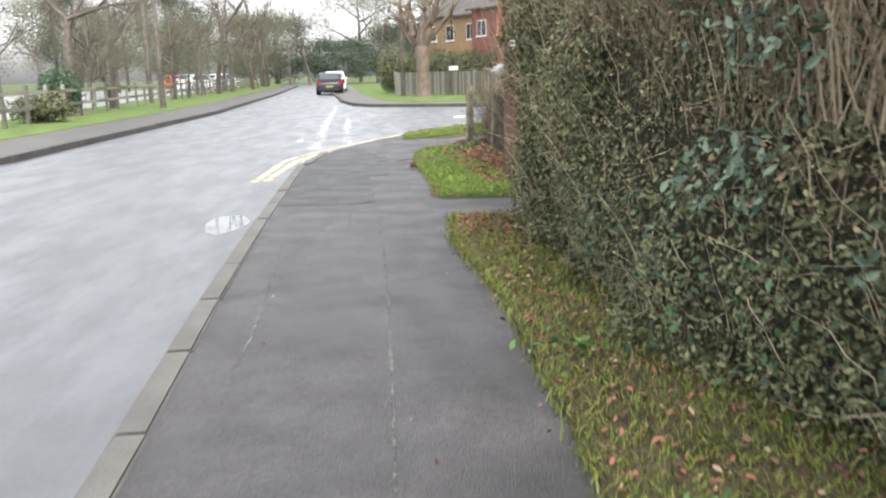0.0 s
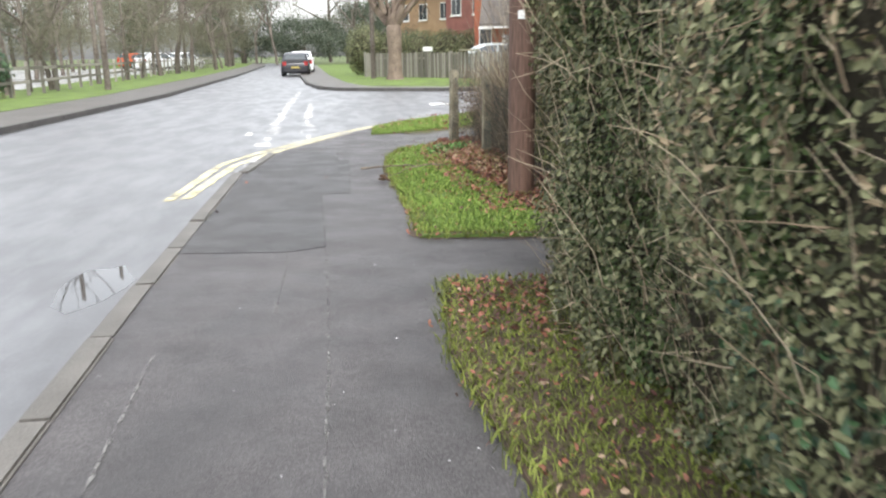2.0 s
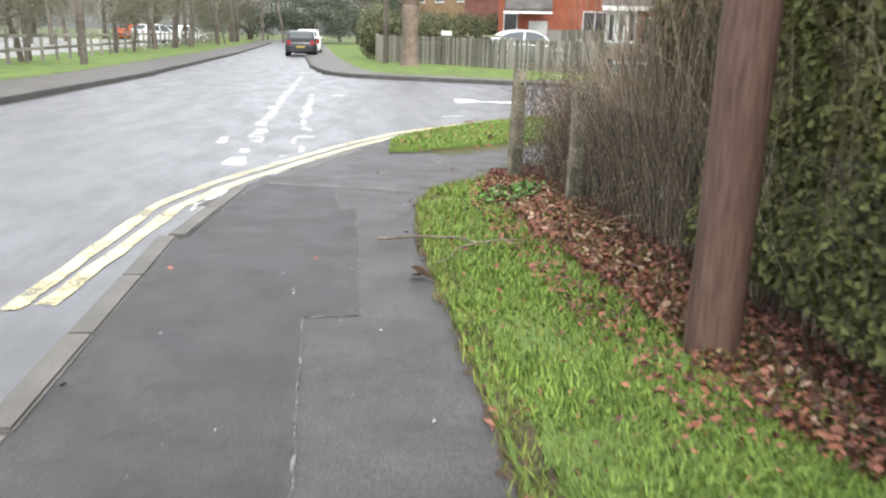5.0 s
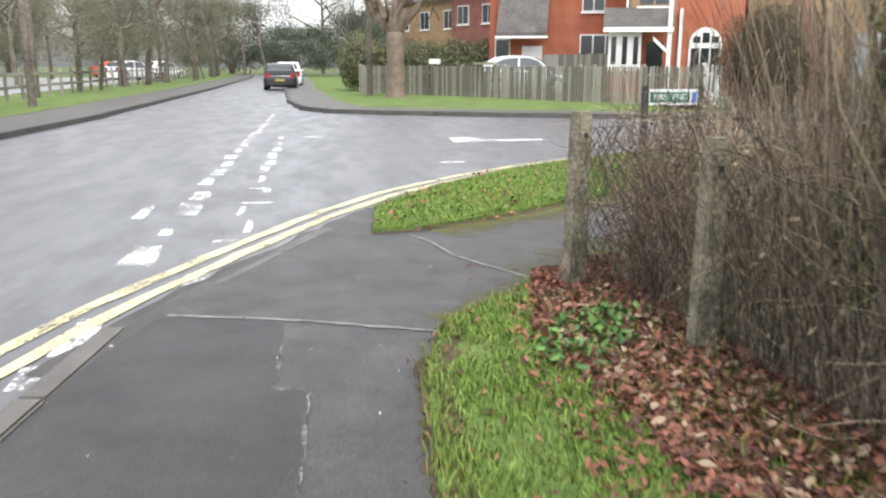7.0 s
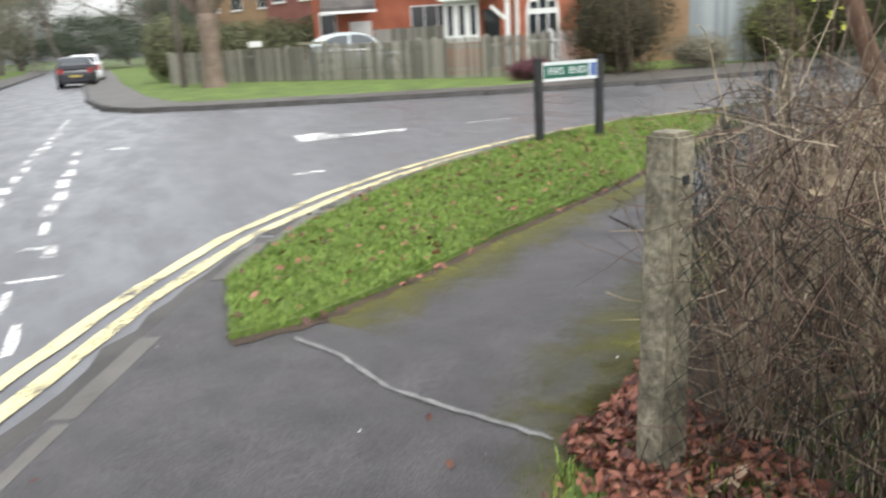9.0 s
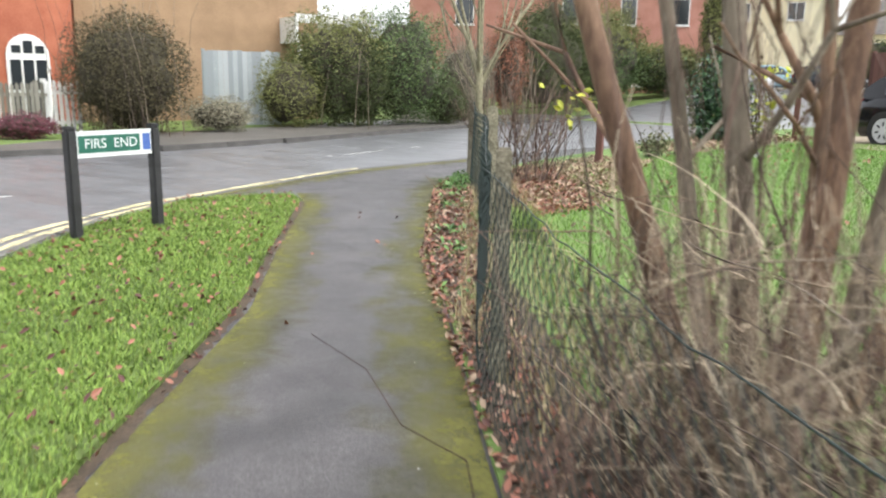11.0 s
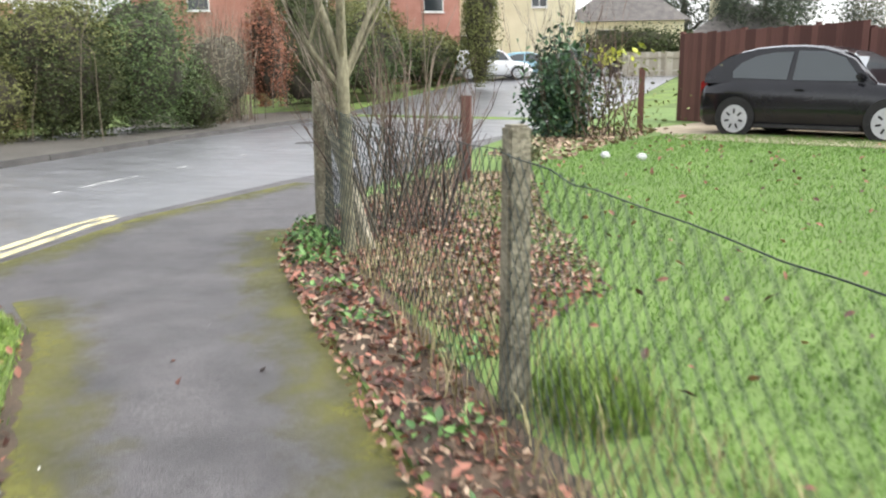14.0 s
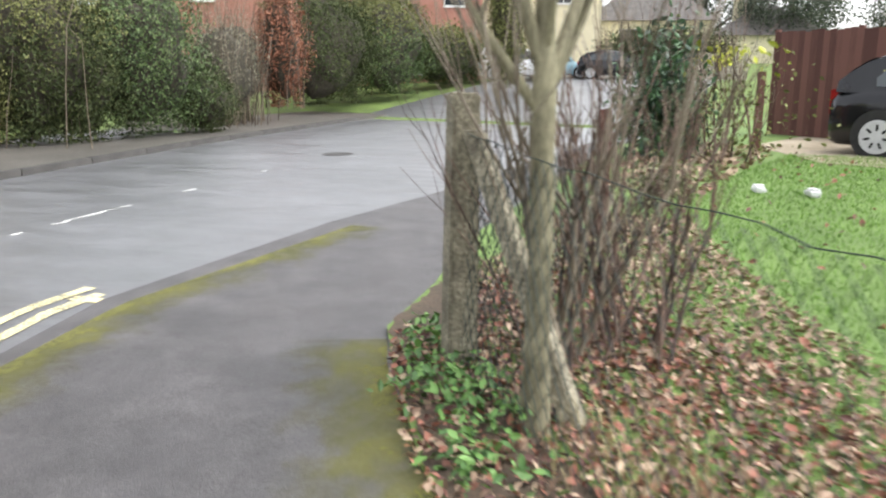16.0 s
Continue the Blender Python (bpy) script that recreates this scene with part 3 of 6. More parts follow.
def moss_material():
    """Moss film, thick at one edge of its strip and broken towards the other."""
    m = material("moss_film", (0.085, 0.085, 0.016), (0.155, 0.15, 0.03), 0.9, 2.2, 45, 0.8)
    n, l = m.node_tree.nodes, m.node_tree.links
    uv = n.new("ShaderNodeUVMap")
    sep = n.new("ShaderNodeSeparateXYZ")
    l.new(uv.outputs[0], sep.inputs[0])
    co = n.new("ShaderNodeTexCoord")
    cloud = n.new("ShaderNodeTexNoise")
    cloud.inputs["Scale"].default_value, cloud.inputs["Detail"].default_value, cloud.inputs["Roughness"].default_value = 3.2, 9, 0.75
    l.new(co.outputs["Object"], cloud.inputs["Vector"])
    a = n.new("ShaderNodeMath")
    a.operation = 'MULTIPLY_ADD'
    a.inputs[1].default_value, a.inputs[2].default_value = 2.4, -0.42
    l.new(cloud.outputs[0], a.inputs[0])
    c = n.new("ShaderNodeMath")
    c.operation, c.use_clamp = 'SUBTRACT', True
    l.new(a.outputs[0], c.inputs[0])
    l.new(sep.outputs["Y"], c.inputs[1])
    l.new(c.outputs[0], n["Principled BSDF"].inputs["Alpha"])
    return m


M_MOSS = moss_material()


def moss(pts, width):
    """A moss strip to the left of a line."""
    line = along(pts, 0.2)
    vs, fs, uvs = [], [], []
    for x, y, a in line:
        for f in (0.0, 0.5, 1.0):
            vs.append((x - math.sin(a) * width * f, y + math.cos(a) * width * f, 0.003))
    for i in range(len(line) - 1):
        for k in range(2):
            q = 3 * i + k
            fs.append((q, q + 3, q + 4, q + 1))
            uvs += [(0, k / 2), (0, k / 2), (0, k / 2 + 0.5), (0, k / 2 + 0.5)]
    me = raw_mesh("moss_band", vs, fs, M_MOSS)
    layer = me.uv_layers.new(name="across")
    layer.data.foreach_set("uv", [c for p in uvs for c in p])
    tagged(new("moss_band", me), "olive moss film on the path edge", "moss", "", "structure")


moss([(1.1, 15.65), (1.58, 16.38), (2.4, 17.6), (3.55, 19.25), (4.4, 20.48), (5.85, 22.2), (7.2, 23.85), (7.95, 24.6), (8.5, 25.0)], 0.62)
moss([(5.5, 24.7), (5.2, 24.0), (3.5, 21.45), (2.6, 20.05), (1.2, 18.42), (0.62, 17.65), (0.05, 17.0)], 0.5)
moss([(11.0, 27.25), (8.0, 26.75), (6.1, 25.9), (5.2, 25.5), (4.3, 24.95)], 0.5)
moss([(0.62, 14.7), (1.08, 15.6), (1.58, 16.35)], 0.3)

kerb = thing("kerb", "row of worn concrete kerb stones", "kerb")
tagged(kerb, kind="structure")
stone = mesh_of("kerb_stone", boxed(-0.445, 0.445, -0.13, 0.0, -0.13, 0.012, 0.012), M_KERB)
for i, (x, y, a) in enumerate(along([(3.0, -0.37)] + NEAR[1:15], 0.9)):
    ob = part("kerb_stone", stone, M_KERB, kerb)
    ob.matrix_world = pose(x, y, rng.normal(0, 0.004) - (0.012 if 14 < y < 19 else 0), 0, 0, math.degrees(a)) @ pose(0.45, 0.0, 0, rng.normal(0, 0.5), 0, 0)
kerbfar = tagged(thing("kerb_far", "dark wet kerb across the road", "kerb"), kind="structure")
stone2 = mesh_of("kerb_stone", boxed(-0.895, 0.895, -0.07, 0.07, -0.13, 0.03, 0.012), M_KERBDARK)
for line in (FARLEFT[1:5], OPPOSITE[2:14]):
    for x, y, a in along(line, 1.8):
        ob = part("kerb_stone", stone2, M_KERBDARK, kerbfar)
        ob.matrix_world = pose(x, y, rng.normal(0, 0.003), 0, 0, math.degrees(a)) @ pose(0.9, 0, 0)

ribbon("soil_edge", aside(EDGE[4:15], 0.27), 0.5, 0.031, M_SOIL, "bare soil along the path edge", "soil", 0.03, 0.08)
ribbon("soil_edge", STRIP[2:10], 0.14, 0.0042, M_SOIL, "dark soil gap along the grass strip", "soil", 0.025, 0.05)
FRONT = [(0.62, 14.7), (0.6, 14.1), (0.82, 13.0), (1.02, 12.3), (1.47, 10.85), (1.81, 9.61), (2.85, 9.76), (4.2, 9.98)]
NEARSIDE = [(5.6, 9.02), (2.7, 8.56), (2.15, 8.46), (2.34, 7.4), (2.86, 6.0), (3.2, 4.78), (3.46, 3.77), (4.3, 0.8)]
ribbon("soil_edge", aside(NEARSIDE, 0.055), 0.07, 0.0285, M_SOIL, "muddy broken edge of the verge", "soil", 0.018, 0.06)
ribbon("soil_edge", aside(FRONT, 0.055), 0.08, 0.0285, M_SOIL, "muddy broken edge of the verge", "soil", 0.018, 0.06)
ribbon("soil_edge", aside(FRONT, -0.02), 0.07, 0.0042, M_SOIL, "mud washed onto the pavement", "soil", 0.035, 0.06)
for x, y, l, w in ((0.22, 8.5, 1.1, 0.42),):
    a = math.atan2(0.955, -0.295)
    rim = [(l * 0.5 * math.cos(k * math.pi / 9) * rng.uniform(0.75, 1.1), w * 0.5 * math.sin(k * math.pi / 9) * rng.uniform(0.7, 1.2)) for k in range(18)]
    slab("puddle", [(x - 0.28 + math.cos(a) * p - math.sin(a) * q, y + math.sin(a) * p + math.cos(a) * q) for p, q in rim], -0.0897, -0.0885, M_PUDDLE, "shallow rain puddle in the gutter", "puddle")
# ---- grass, fallen leaves ----
G2 = [(0.62, 14.7), (0.6, 14.1), (0.82, 13.0), (1.02, 12.3), (1.47, 10.85), (1.82, 9.63), (2.85, 9.78), (3.9, 9.95), (3.4, 10.3), (2.75, 10.6), (2.2, 12.0), (1.5, 13.6), (1.05, 15.2), (0.95, 15.5)]
x, y = scatter(G2, 44000)
x, y = x + rng.normal(0, 0.022, len(x)), y + rng.normal(0, 0.022, len(x))
bald = np.array([noise.noise(Vector((a * 2.2, b * 2.2, 0))) for a, b in zip(x, y)]) < rng.uniform(-0.05, 0.5, len(x))
tufts("grass", x[bald], y[bald], 0.012, 0.048, M_BLADE, "short green grass of the verge", 0.95)
edge = np.array(along(FRONT, 0.004) + along(NEARSIDE, 0.004))
x, y = edge[:, 0] + rng.normal(0, 0.03, len(edge)), edge[:, 1] + rng.normal(0, 0.03, len(edge))
tufts("grass", x, y, 0.005, 0.06, M_BLADEDRY, "ragged grass hanging over the pavement edge", 1.2)
pick = edge[rng.integers(0, len(edge), 320)]
leaves("fallen_leaves", np.stack([pick[:, 0] + rng.normal(0, 0.05, 320), pick[:, 1] + rng.normal(0, 0.05, 320), np.full(320, 0.03)], 1), 0.018, M_DEADLEAF, "brown leaves caught along the verge edge", flat=True)
x, y = scatter(G2, 17000)
tufts("grass", x, y, 0.012, 0.04, M_BLADEDRY, "short mossy grass of the verge", 1.1)
x, y = scatter(STRIP, 62000)
x, y = x + rng.normal(0, 0.02, len(x)), y + rng.normal(0, 0.02, len(x))
tufts("grass", x, y, 0.022, 0.05, M_BLADE, "green grass on the raised strip", 0.9)
for poly, count in ((STRIP, 260), (G2, 90)):
    cx, cy = scatter(poly, count)
    pick = rng.integers(0, count, count * 38)
    x, y = cx[pick] + rng.normal(0, 0.045, len(pick)), cy[pick] + rng.normal(0, 0.045, len(pick))
    hold = inside(poly, x, y)
    tufts("grass", x[hold], y[hold], 0.02, 0.066, M_BLADE, "longer tufts in the verge grass", 0.8)
x, y = scatter(STRIP, 14000)
tufts("grass", x, y, 0.022, 0.045, M_BLADEDRY, "mossy yellow grass on the raised strip", 1.1)
V1G = [(2.16, 8.45), (2.35, 7.4), (2.87, 6.0), (3.21, 4.78), (3.47, 3.77), (4.2, 1.2), (5.2, 1.4), (4.35, 4.2), (3.8, 5.4), (3.25, 6.9), (2.8, 8.5)]
x, y = scatter(V1G, 34000)
x, y = x + rng.normal(0, 0.025, len(x)), y + rng.normal(0, 0.025, len(x))
tufts("grass", x, y, 0.012, 0.04, M_BLADEDRY, "mossy grass with dead leaves beside the path", 1.3)
litter_end = [(2.2, 8.4), (2.35, 7.7), (2.75, 7.5), (2.75, 8.5)]
LAWN = [(3.2, 17.9), (5.4, 20.4), (7.6, 22.9), (9.5, 23.9), (13.5, 24.8), (19, 24.5), (20, 20), (9, 14), (5, 15)]
x, y = scatter(LAWN, 120000)
tufts("grass", x, y, lawn_z(x, y), 0.042, M_LAWN, "bright green lawn grass", 0.8)
x, y = scatter([(2.6, 17.5), (3.6, 17.6), (5.6, 20.2), (8.0, 23.2), (7.6, 23.7), (5.4, 21.3), (3.3, 18.9)], 2600)
tufts("grass", x, y, 0.02, 0.2, M_STRAW, "long pale grass along the wire fence", 0.7)


def litter(name, poly, n, size, mat, label, z=0.03, lift=0.03):
    x, y = scatter(poly, n)
    P = np.stack([x, y, z + lawn_z(x, y) - 0.025 + rng.uniform(0, lift, len(x))], 1)
    return leaves(name, P, size, mat, label, flat=True)


litter("fallen_leaves", [(0.98, 15.6), (1.02, 14.6), (1.55, 13.2), (2.1, 11.9), (2.55, 10.5), (2.85, 10.1), (3.3, 10.2), (3.1, 11.2), (2.6, 12.6), (2.2, 13.8), (1.75, 15.0), (1.35, 16.0)], 15500, 0.021, M_DEADLEAF, "red brown leaves heaped under the hedge", 0.03, 0.05)
HEAP = [(1.02, 15.0), (1.1, 14.6), (1.6, 13.2), (2.15, 11.9), (2.6, 10.5), (2.9, 10.4), (2.5, 12.2), (1.9, 14.2), (1.4, 15.5)]
litter("fallen_leaves", HEAP, 1300, 0.023, M_PALELEAF, "paler leaves among the heaped ones", 0.05, 0.04)
x, y = scatter(HEAP, 2600)
tufts("grass", x, y, 0.03, 0.07, M_BLADEDRY, "sparse grass among heaped leaves", 0.9)
litter("fallen_leaves", [(0.9, 15.2), (0.95, 14.2), (1.3, 13.0), (1.8, 11.6), (2.3, 10.3), (2.6, 10.5), (2.15, 11.9), (1.6, 13.2), (1.1, 14.6)], 1100, 0.019, M_DEADLEAF, "red brown leaves spread over the verge grass", 0.045)
litter("fallen_leaves", [(0.95, 15.3), (1.08, 15.65), (1.4, 16.15), (1.6, 16.3), (1.45, 15.6), (1.2, 15.1)], 420, 0.02, M_DEADLEAF, "red brown leaves round the corner post", 0.035, 0.03)
litter("fallen_leaves", G2, 420, 0.016, M_DEADLEAF, "scattered red brown leaves on the verge grass", 0.05)
litter("fallen_leaves", V1G, 1500, 0.014, M_DEADLEAF, "brown leaves on the mossy verge", 0.045)
litter("fallen_leaves", litter_end, 200, 0.018, M_DEADLEAF, "brown leaves on the end of the verge", 0.045)
litter("fallen_leaves", V1G, 420, 0.016, M_PALELEAF, "brown leaves on the mossy verge", 0.045)
litter("fallen_leaves", STRIP, 900, 0.022, M_DEADLEAF, "scattered brown leaves on the grass strip", 0.075)
litter("fallen_leaves", [(0.0, 16.98), (0.62, 17.62), (1.2, 18.42), (2.58, 20.05), (3.48, 21.42), (5.2, 24.0), (5.08, 24.05), (3.4, 21.55), (2.5, 20.2), (1.1, 18.55), (0.0, 17.15)], 1500, 0.026, M_DEADLEAF, "brown leaves caught along the strip edge", 0.005, 0.03)
FOOT = [(1.72, 16.5), (2.45, 17.65), (3.55, 19.37), (4.35, 20.57), (5.8, 22.33), (7.15, 23.92), (7.98, 24.62), (8.5, 24.9), (8.6, 24.6), (7.9, 24.0), (6.1, 21.9), (4.7, 20.2), (3.9, 19.05), (2.75, 17.5), (2.0, 16.4)]
litter("fallen_leaves", FOOT, 8500, 0.024, M_DEADLEAF, "red brown leaves along the foot of the wire fence", 0.02, 0.05)
litter("fallen_leaves", FOOT, 6000, 0.023, M_PALELEAF, "red brown leaves along the foot of the wire fence", 0.02, 0.05)
litter("fallen_leaves", [(6.3, 21.8), (8.0, 24.2), (9.4, 25.1), (12.4, 25.6), (12.6, 24.4), (10.0, 23.0), (8.0, 21.6)], 9000, 0.025, M_PALELEAF, "pale brown leaves covering the lawn corner", 0.03, 0.05)
litter("fallen_leaves", [(6.0, 21.5), (8.0, 24.2), (9.4, 25.1), (10.4, 24.8), (9.0, 23.0), (7.6, 21.4)], 4200, 0.026, M_DEADLEAF, "red brown leaves covering the lawn corner", 0.03, 0.05)
litter("fallen_leaves", [(14, 26.0), (20, 27), (20, 24.8), (14, 24.6)], 900, 0.06, M_PALELEAF, "pale leaves round the ivy shrub", 0.04, 0.04)
litter("fallen_leaves", LAWN, 500, 0.035, M_DEADLEAF, "odd brown leaves on the lawn", 0.05)
litter("fallen_leaves", NEAR[1:12] + EDGE[8:21] + EDGE1[:5], 30, 0.026, M_DEADLEAF, "single leaves on the pavement", 0.004, 0.004)
x, y = scatter([(1.05, 14.1), (1.2, 14.75), (1.55, 14.85), (1.5, 14.3), (1.3, 13.95)], 420)
leaves("ground_weeds", np.stack([x, y, 0.03 + rng.uniform(0, 0.09, len(x))], 1), 0.026, material("weed_leaves", (0.04, 0.11, 0.02), (0.13, 0.26, 0.06), 0.5, 3, 20, 0, island="piece"), "low green weeds among dead leaves", flat=True)
x, y = scatter([(7.3, 23.8), (8.1, 24.65), (8.7, 24.9), (8.3, 24.3), (7.6, 23.6)], 420)
leaves("ground_weeds", np.stack([x, y, 0.03 + rng.uniform(0, 0.12, len(x))], 1), 0.028, bpy.data.materials["weed_leaves"], "low green weeds round the end post", flat=True)
for cx, cy, n in ((3.72, 2.9, 70), (3.62, 3.5, 60), (3.85, 2.3, 80), (3.3, 4.9, 40), (7.2, 23.6, 60), (6.2, 22.4, 70), (5.95, 21.6, 60), (7.75, 24.2, 80), (6.7, 23.0, 50), (4.7, 20.5, 50), (3.9, 19.4, 40), (5.2, 21.2, 50), (7.3, 23.75, 60)):
    W = rng.normal(0, 1, (n, 3)) * (0.1, 0.11, 0.0) + (cx, cy, 0)
    W[:, 2] = 0.03 + rng.uniform(0, 0.1, n)
    leaves("ground_weeds", W, 0.026, bpy.data.materials["weed_leaves"], "low green weeds among leaves by the path", flat=True)
x, y = scatter([(5.4, 20.7), (5.7, 21.1), (5.9, 20.9), (5.7, 20.5)], 700)
tufts("grass", x, y, 0.02, 0.26, M_BLADE, "tall grass tuft at the concrete post", 0.6)

# ---- hedges ----
def wall_points(line, n, height, depth, lump=0.25, low=0.0):
    """Places in the shell of a hedge whose face runs along a line, the bulk to the line's right; also the outward way."""
    pts = along(line, 0.05)
    idx = rng.integers(0, len(pts), n)
    L = np.array(pts)[idx]
    z = low + (height - low) * rng.uniform(0, 1, n)
    side = np.stack([np.sin(L[:, 2]), -np.cos(L[:, 2])], 1)
    nz = np.array([noise.noise(Vector((a * 0.9, b * 0.9, c * 0.9))) + 0.5 * noise.noise(Vector((a * 3, b * 3, c * 3))) for a, b, c in zip(L[:, 0], L[:, 1], z)])
    d = rng.exponential(depth * 0.3, n) + lump * (nz + 0.3) + 0.35 * np.clip(z / height - 0.75, 0, 1) * depth
    P = np.stack([L[:, 0] + side[:, 0] * d, L[:, 1] + side[:, 1] * d, z], 1)
    out = np.stack([-side[:, 0], -side[:, 1], np.full(n, 0.5)], 1)
    return P, out


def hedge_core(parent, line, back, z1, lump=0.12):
    """Uneven solid core behind a hedge's leaves, coloured dark for the shade among twigs."""
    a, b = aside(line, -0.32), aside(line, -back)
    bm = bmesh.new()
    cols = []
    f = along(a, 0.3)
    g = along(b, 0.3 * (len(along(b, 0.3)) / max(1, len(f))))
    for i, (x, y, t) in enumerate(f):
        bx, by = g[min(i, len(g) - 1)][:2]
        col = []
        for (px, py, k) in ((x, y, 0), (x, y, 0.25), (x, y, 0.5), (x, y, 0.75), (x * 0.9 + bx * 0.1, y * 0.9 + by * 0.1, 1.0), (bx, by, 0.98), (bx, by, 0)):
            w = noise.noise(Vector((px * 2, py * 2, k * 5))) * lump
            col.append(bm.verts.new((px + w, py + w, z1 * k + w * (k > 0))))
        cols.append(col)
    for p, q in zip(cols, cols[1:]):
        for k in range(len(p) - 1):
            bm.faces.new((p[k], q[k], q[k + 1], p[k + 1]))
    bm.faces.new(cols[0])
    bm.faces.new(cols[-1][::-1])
    return part("twig_mass", bm, M_SHADE, parent, "solid core coloured as shade among inner twigs")


H1 = [(6.3, -4.0), (4.55, 2.9), (4.3, 4.0), (3.78, 5.0), (3.22, 6.6), (2.8, 8.3), (2.85, 8.75)]
H1 = aside(H1, 0.17)
H1B = [H1[-1], (3.1, 8.95), (5.6, 9.3)]
hedge = thing("mixed_hedge", "tall mixed hedge with bare twigs and ivy", "hedge")
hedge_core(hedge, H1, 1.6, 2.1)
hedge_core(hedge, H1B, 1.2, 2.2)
P, o = wall_points(H1, 125000, 2.5, 0.5)
keep = rng.uniform(0, 1, len(P)) > np.clip((P[:, 2] - 1.0) * 0.8, 0, 0.85) * (P[:, 1] < 7.8)
leaves("leaves", P[keep], 0.0155, M_HEDGE, "small dull green leaves", parent=hedge, normal=o[keep])
P, o = wall_points([(3.35, 6.2), (2.8, 8.3), (2.85, 8.75), (3.1, 8.95), (5.2, 9.25)], 62000, 2.5, 0.35, 0.2)
leaves("leaves", P, 0.0165, M_HOLLY, "glossy dark green leaves", parent=hedge, normal=o)
P, o = wall_points([(2.78, 8.0), (2.72, 8.75), (3.0, 8.97)], 15000, 2.6, 0.25, 0.16)
leaves("leaves", P, 0.0165, M_HOLLY, "glossy dark green leaves", parent=hedge, normal=o)
P, o = wall_points(H1[:5], 5000, 0.7, 0.4, 0.3)
leaves("leaves", P, 0.02, M_IVY, "dark ivy at the foot", parent=hedge, normal=o)
P, o = wall_points([(4.1, 3.9), (3.62, 4.95)], 2600, 2.3, 0.2, 0.14, 0.6)
spread = np.array([noise.noise(Vector(q) * 2.6) for q in P]) > rng.normal(0.12, 0.12, len(P))
P, o = P[spread], o[spread]
leaves("leaves", P, 0.025, M_IVYPALE, "climbing ivy", parent=hedge, normal=o)
P, o = wall_points(H1[:5], 14000, 2.6, 0.35, 0.25, 0.7)
leaves("leaves", P, 0.014, M_BUFF, "dry buff leaves", parent=hedge, normal=o)
tw = []
P, o = wall_points(H1, 2600, 2.3, 0.3)
for (px, py, pz), (ox, oy, oz) in zip(P, o):
    tw.append(twig(px, py, pz, rng.uniform(-0.1, 0.4), rng.uniform(0.05, 0.26), rng.uniform(0.0015, 0.004), 3, 0.03, math.atan2(oy, ox) + rng.normal(0, 1.0)))
for k in range(5200):
    t = rng.uniform(0, 1)
    px, py = 4.75 - 1.2 * t + rng.uniform(0, 0.6), 2.3 + 3.6 * t
    tw.append(twig(px, py, rng.uniform(1.0, 1.7), rng.uniform(0.5, 1.1), rng.uniform(0.05, 0.5), rng.uniform(0.0015, 0.0045), 4, 0.05))
P, o = wall_points([(4.3, 3.6), (3.7, 5.2), (3.2, 6.6), (2.85, 8.1)], 2000, 2.5, 0.2, 0.2, 1.5)
for (px, py, pz), (ox, oy, oz) in zip(P, o):
    tw.append(twig(px, py, pz, rng.uniform(0.15, 0.5), rng.uniform(0.05, 0.2), rng.uniform(0.0015, 0.0035), 3, 0.03, math.atan2(oy, ox) + rng.normal(0, 1.2)))
P, o = wall_points([(4.9, 1.6), (4.4, 3.3), (3.8, 5.0), (3.4, 6.1)], 4600, 2.6, 0.1, 0.12, 1.35)
for (px, py, pz), (ox, oy, oz) in zip(P, o):
    tw.append(twig(px + ox * 0.06, py + oy * 0.06, pz, rng.uniform(0.1, 0.5), rng.uniform(0.05, 0.25), rng.uniform(0.0018, 0.004), 3, 0.03, math.atan2(oy, ox) + rng.normal(0, 1.2)))
for k in range(30):
    px, py = 4.25 + rng.uniform(-0.2, 0.5), 4.2 + rng.uniform(-1.0, 1.2)
    tw.append(twig(px, py, rng.uniform(0.3, 1.2), rng.uniform(-0.5, 0.7), rng.uniform(0.15, 0.35), rng.uniform(0.002, 0.004), 5, 0.04, math.pi + rng.normal(0, 0.6)))
tubes("brushwood", tw, M_PALETWIG, 3, hedge, "bare buff twigs")

H2 = [(3.15, 10.15), (3.1, 10.7), (2.7, 11.95), (2.0, 14.2), (1.45, 15.75)]
hedge2 = thing("twiggy_hedge", "overgrown twiggy hedge along the wire fence", "hedge")
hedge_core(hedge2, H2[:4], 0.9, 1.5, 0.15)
P, o = wall_points([(6.5, 11.0), (3.15, 10.15), (3.1, 10.7)], 16000, 2.2, 0.4, 0.2)
leaves("leaves", P, 0.034, M_HOLLY, "glossy dark leaves", parent=hedge2, normal=o)
P, o = wall_points([(3.15, 10.5), (2.8, 11.95), (2.25, 14.0)], 36000, 2.6, 0.5, 0.2, 0.35)
leaves("leaves", P, 0.024, M_OLIVE, "tiny olive leaves", parent=hedge2, normal=o)
P, o = wall_points([(3.1, 10.4), (2.95, 11.3), (2.6, 12.6)], 26000, 2.6, 0.35, 0.2, 0.2)
leaves("leaves", P - np.array((0.2, 0.06, 0)), 0.027, M_OLIVE, "dull green leaves", parent=hedge2, normal=o)
tw = []
pts = along(H2[:4], 0.01)
for k in range(3000):
    x, y, a = pts[rng.integers(0, len(pts))]
    d = rng.exponential(0.28)
    if y < 12.9 and rng.uniform() < 0.6:
        continue
    tw.append(twig(x + math.sin(a) * d, y - math.cos(a) * d, 0.0, rng.uniform(0.8, 2.7), rng.uniform(0.05, 0.75), rng.uniform(0.0015, 0.0042), 5, 0.09))
tall = len(tw)
pts = along([(2.1, 13.8), (1.5, 15.6), (1.7, 15.9), (2.9, 17.5)], 0.01)
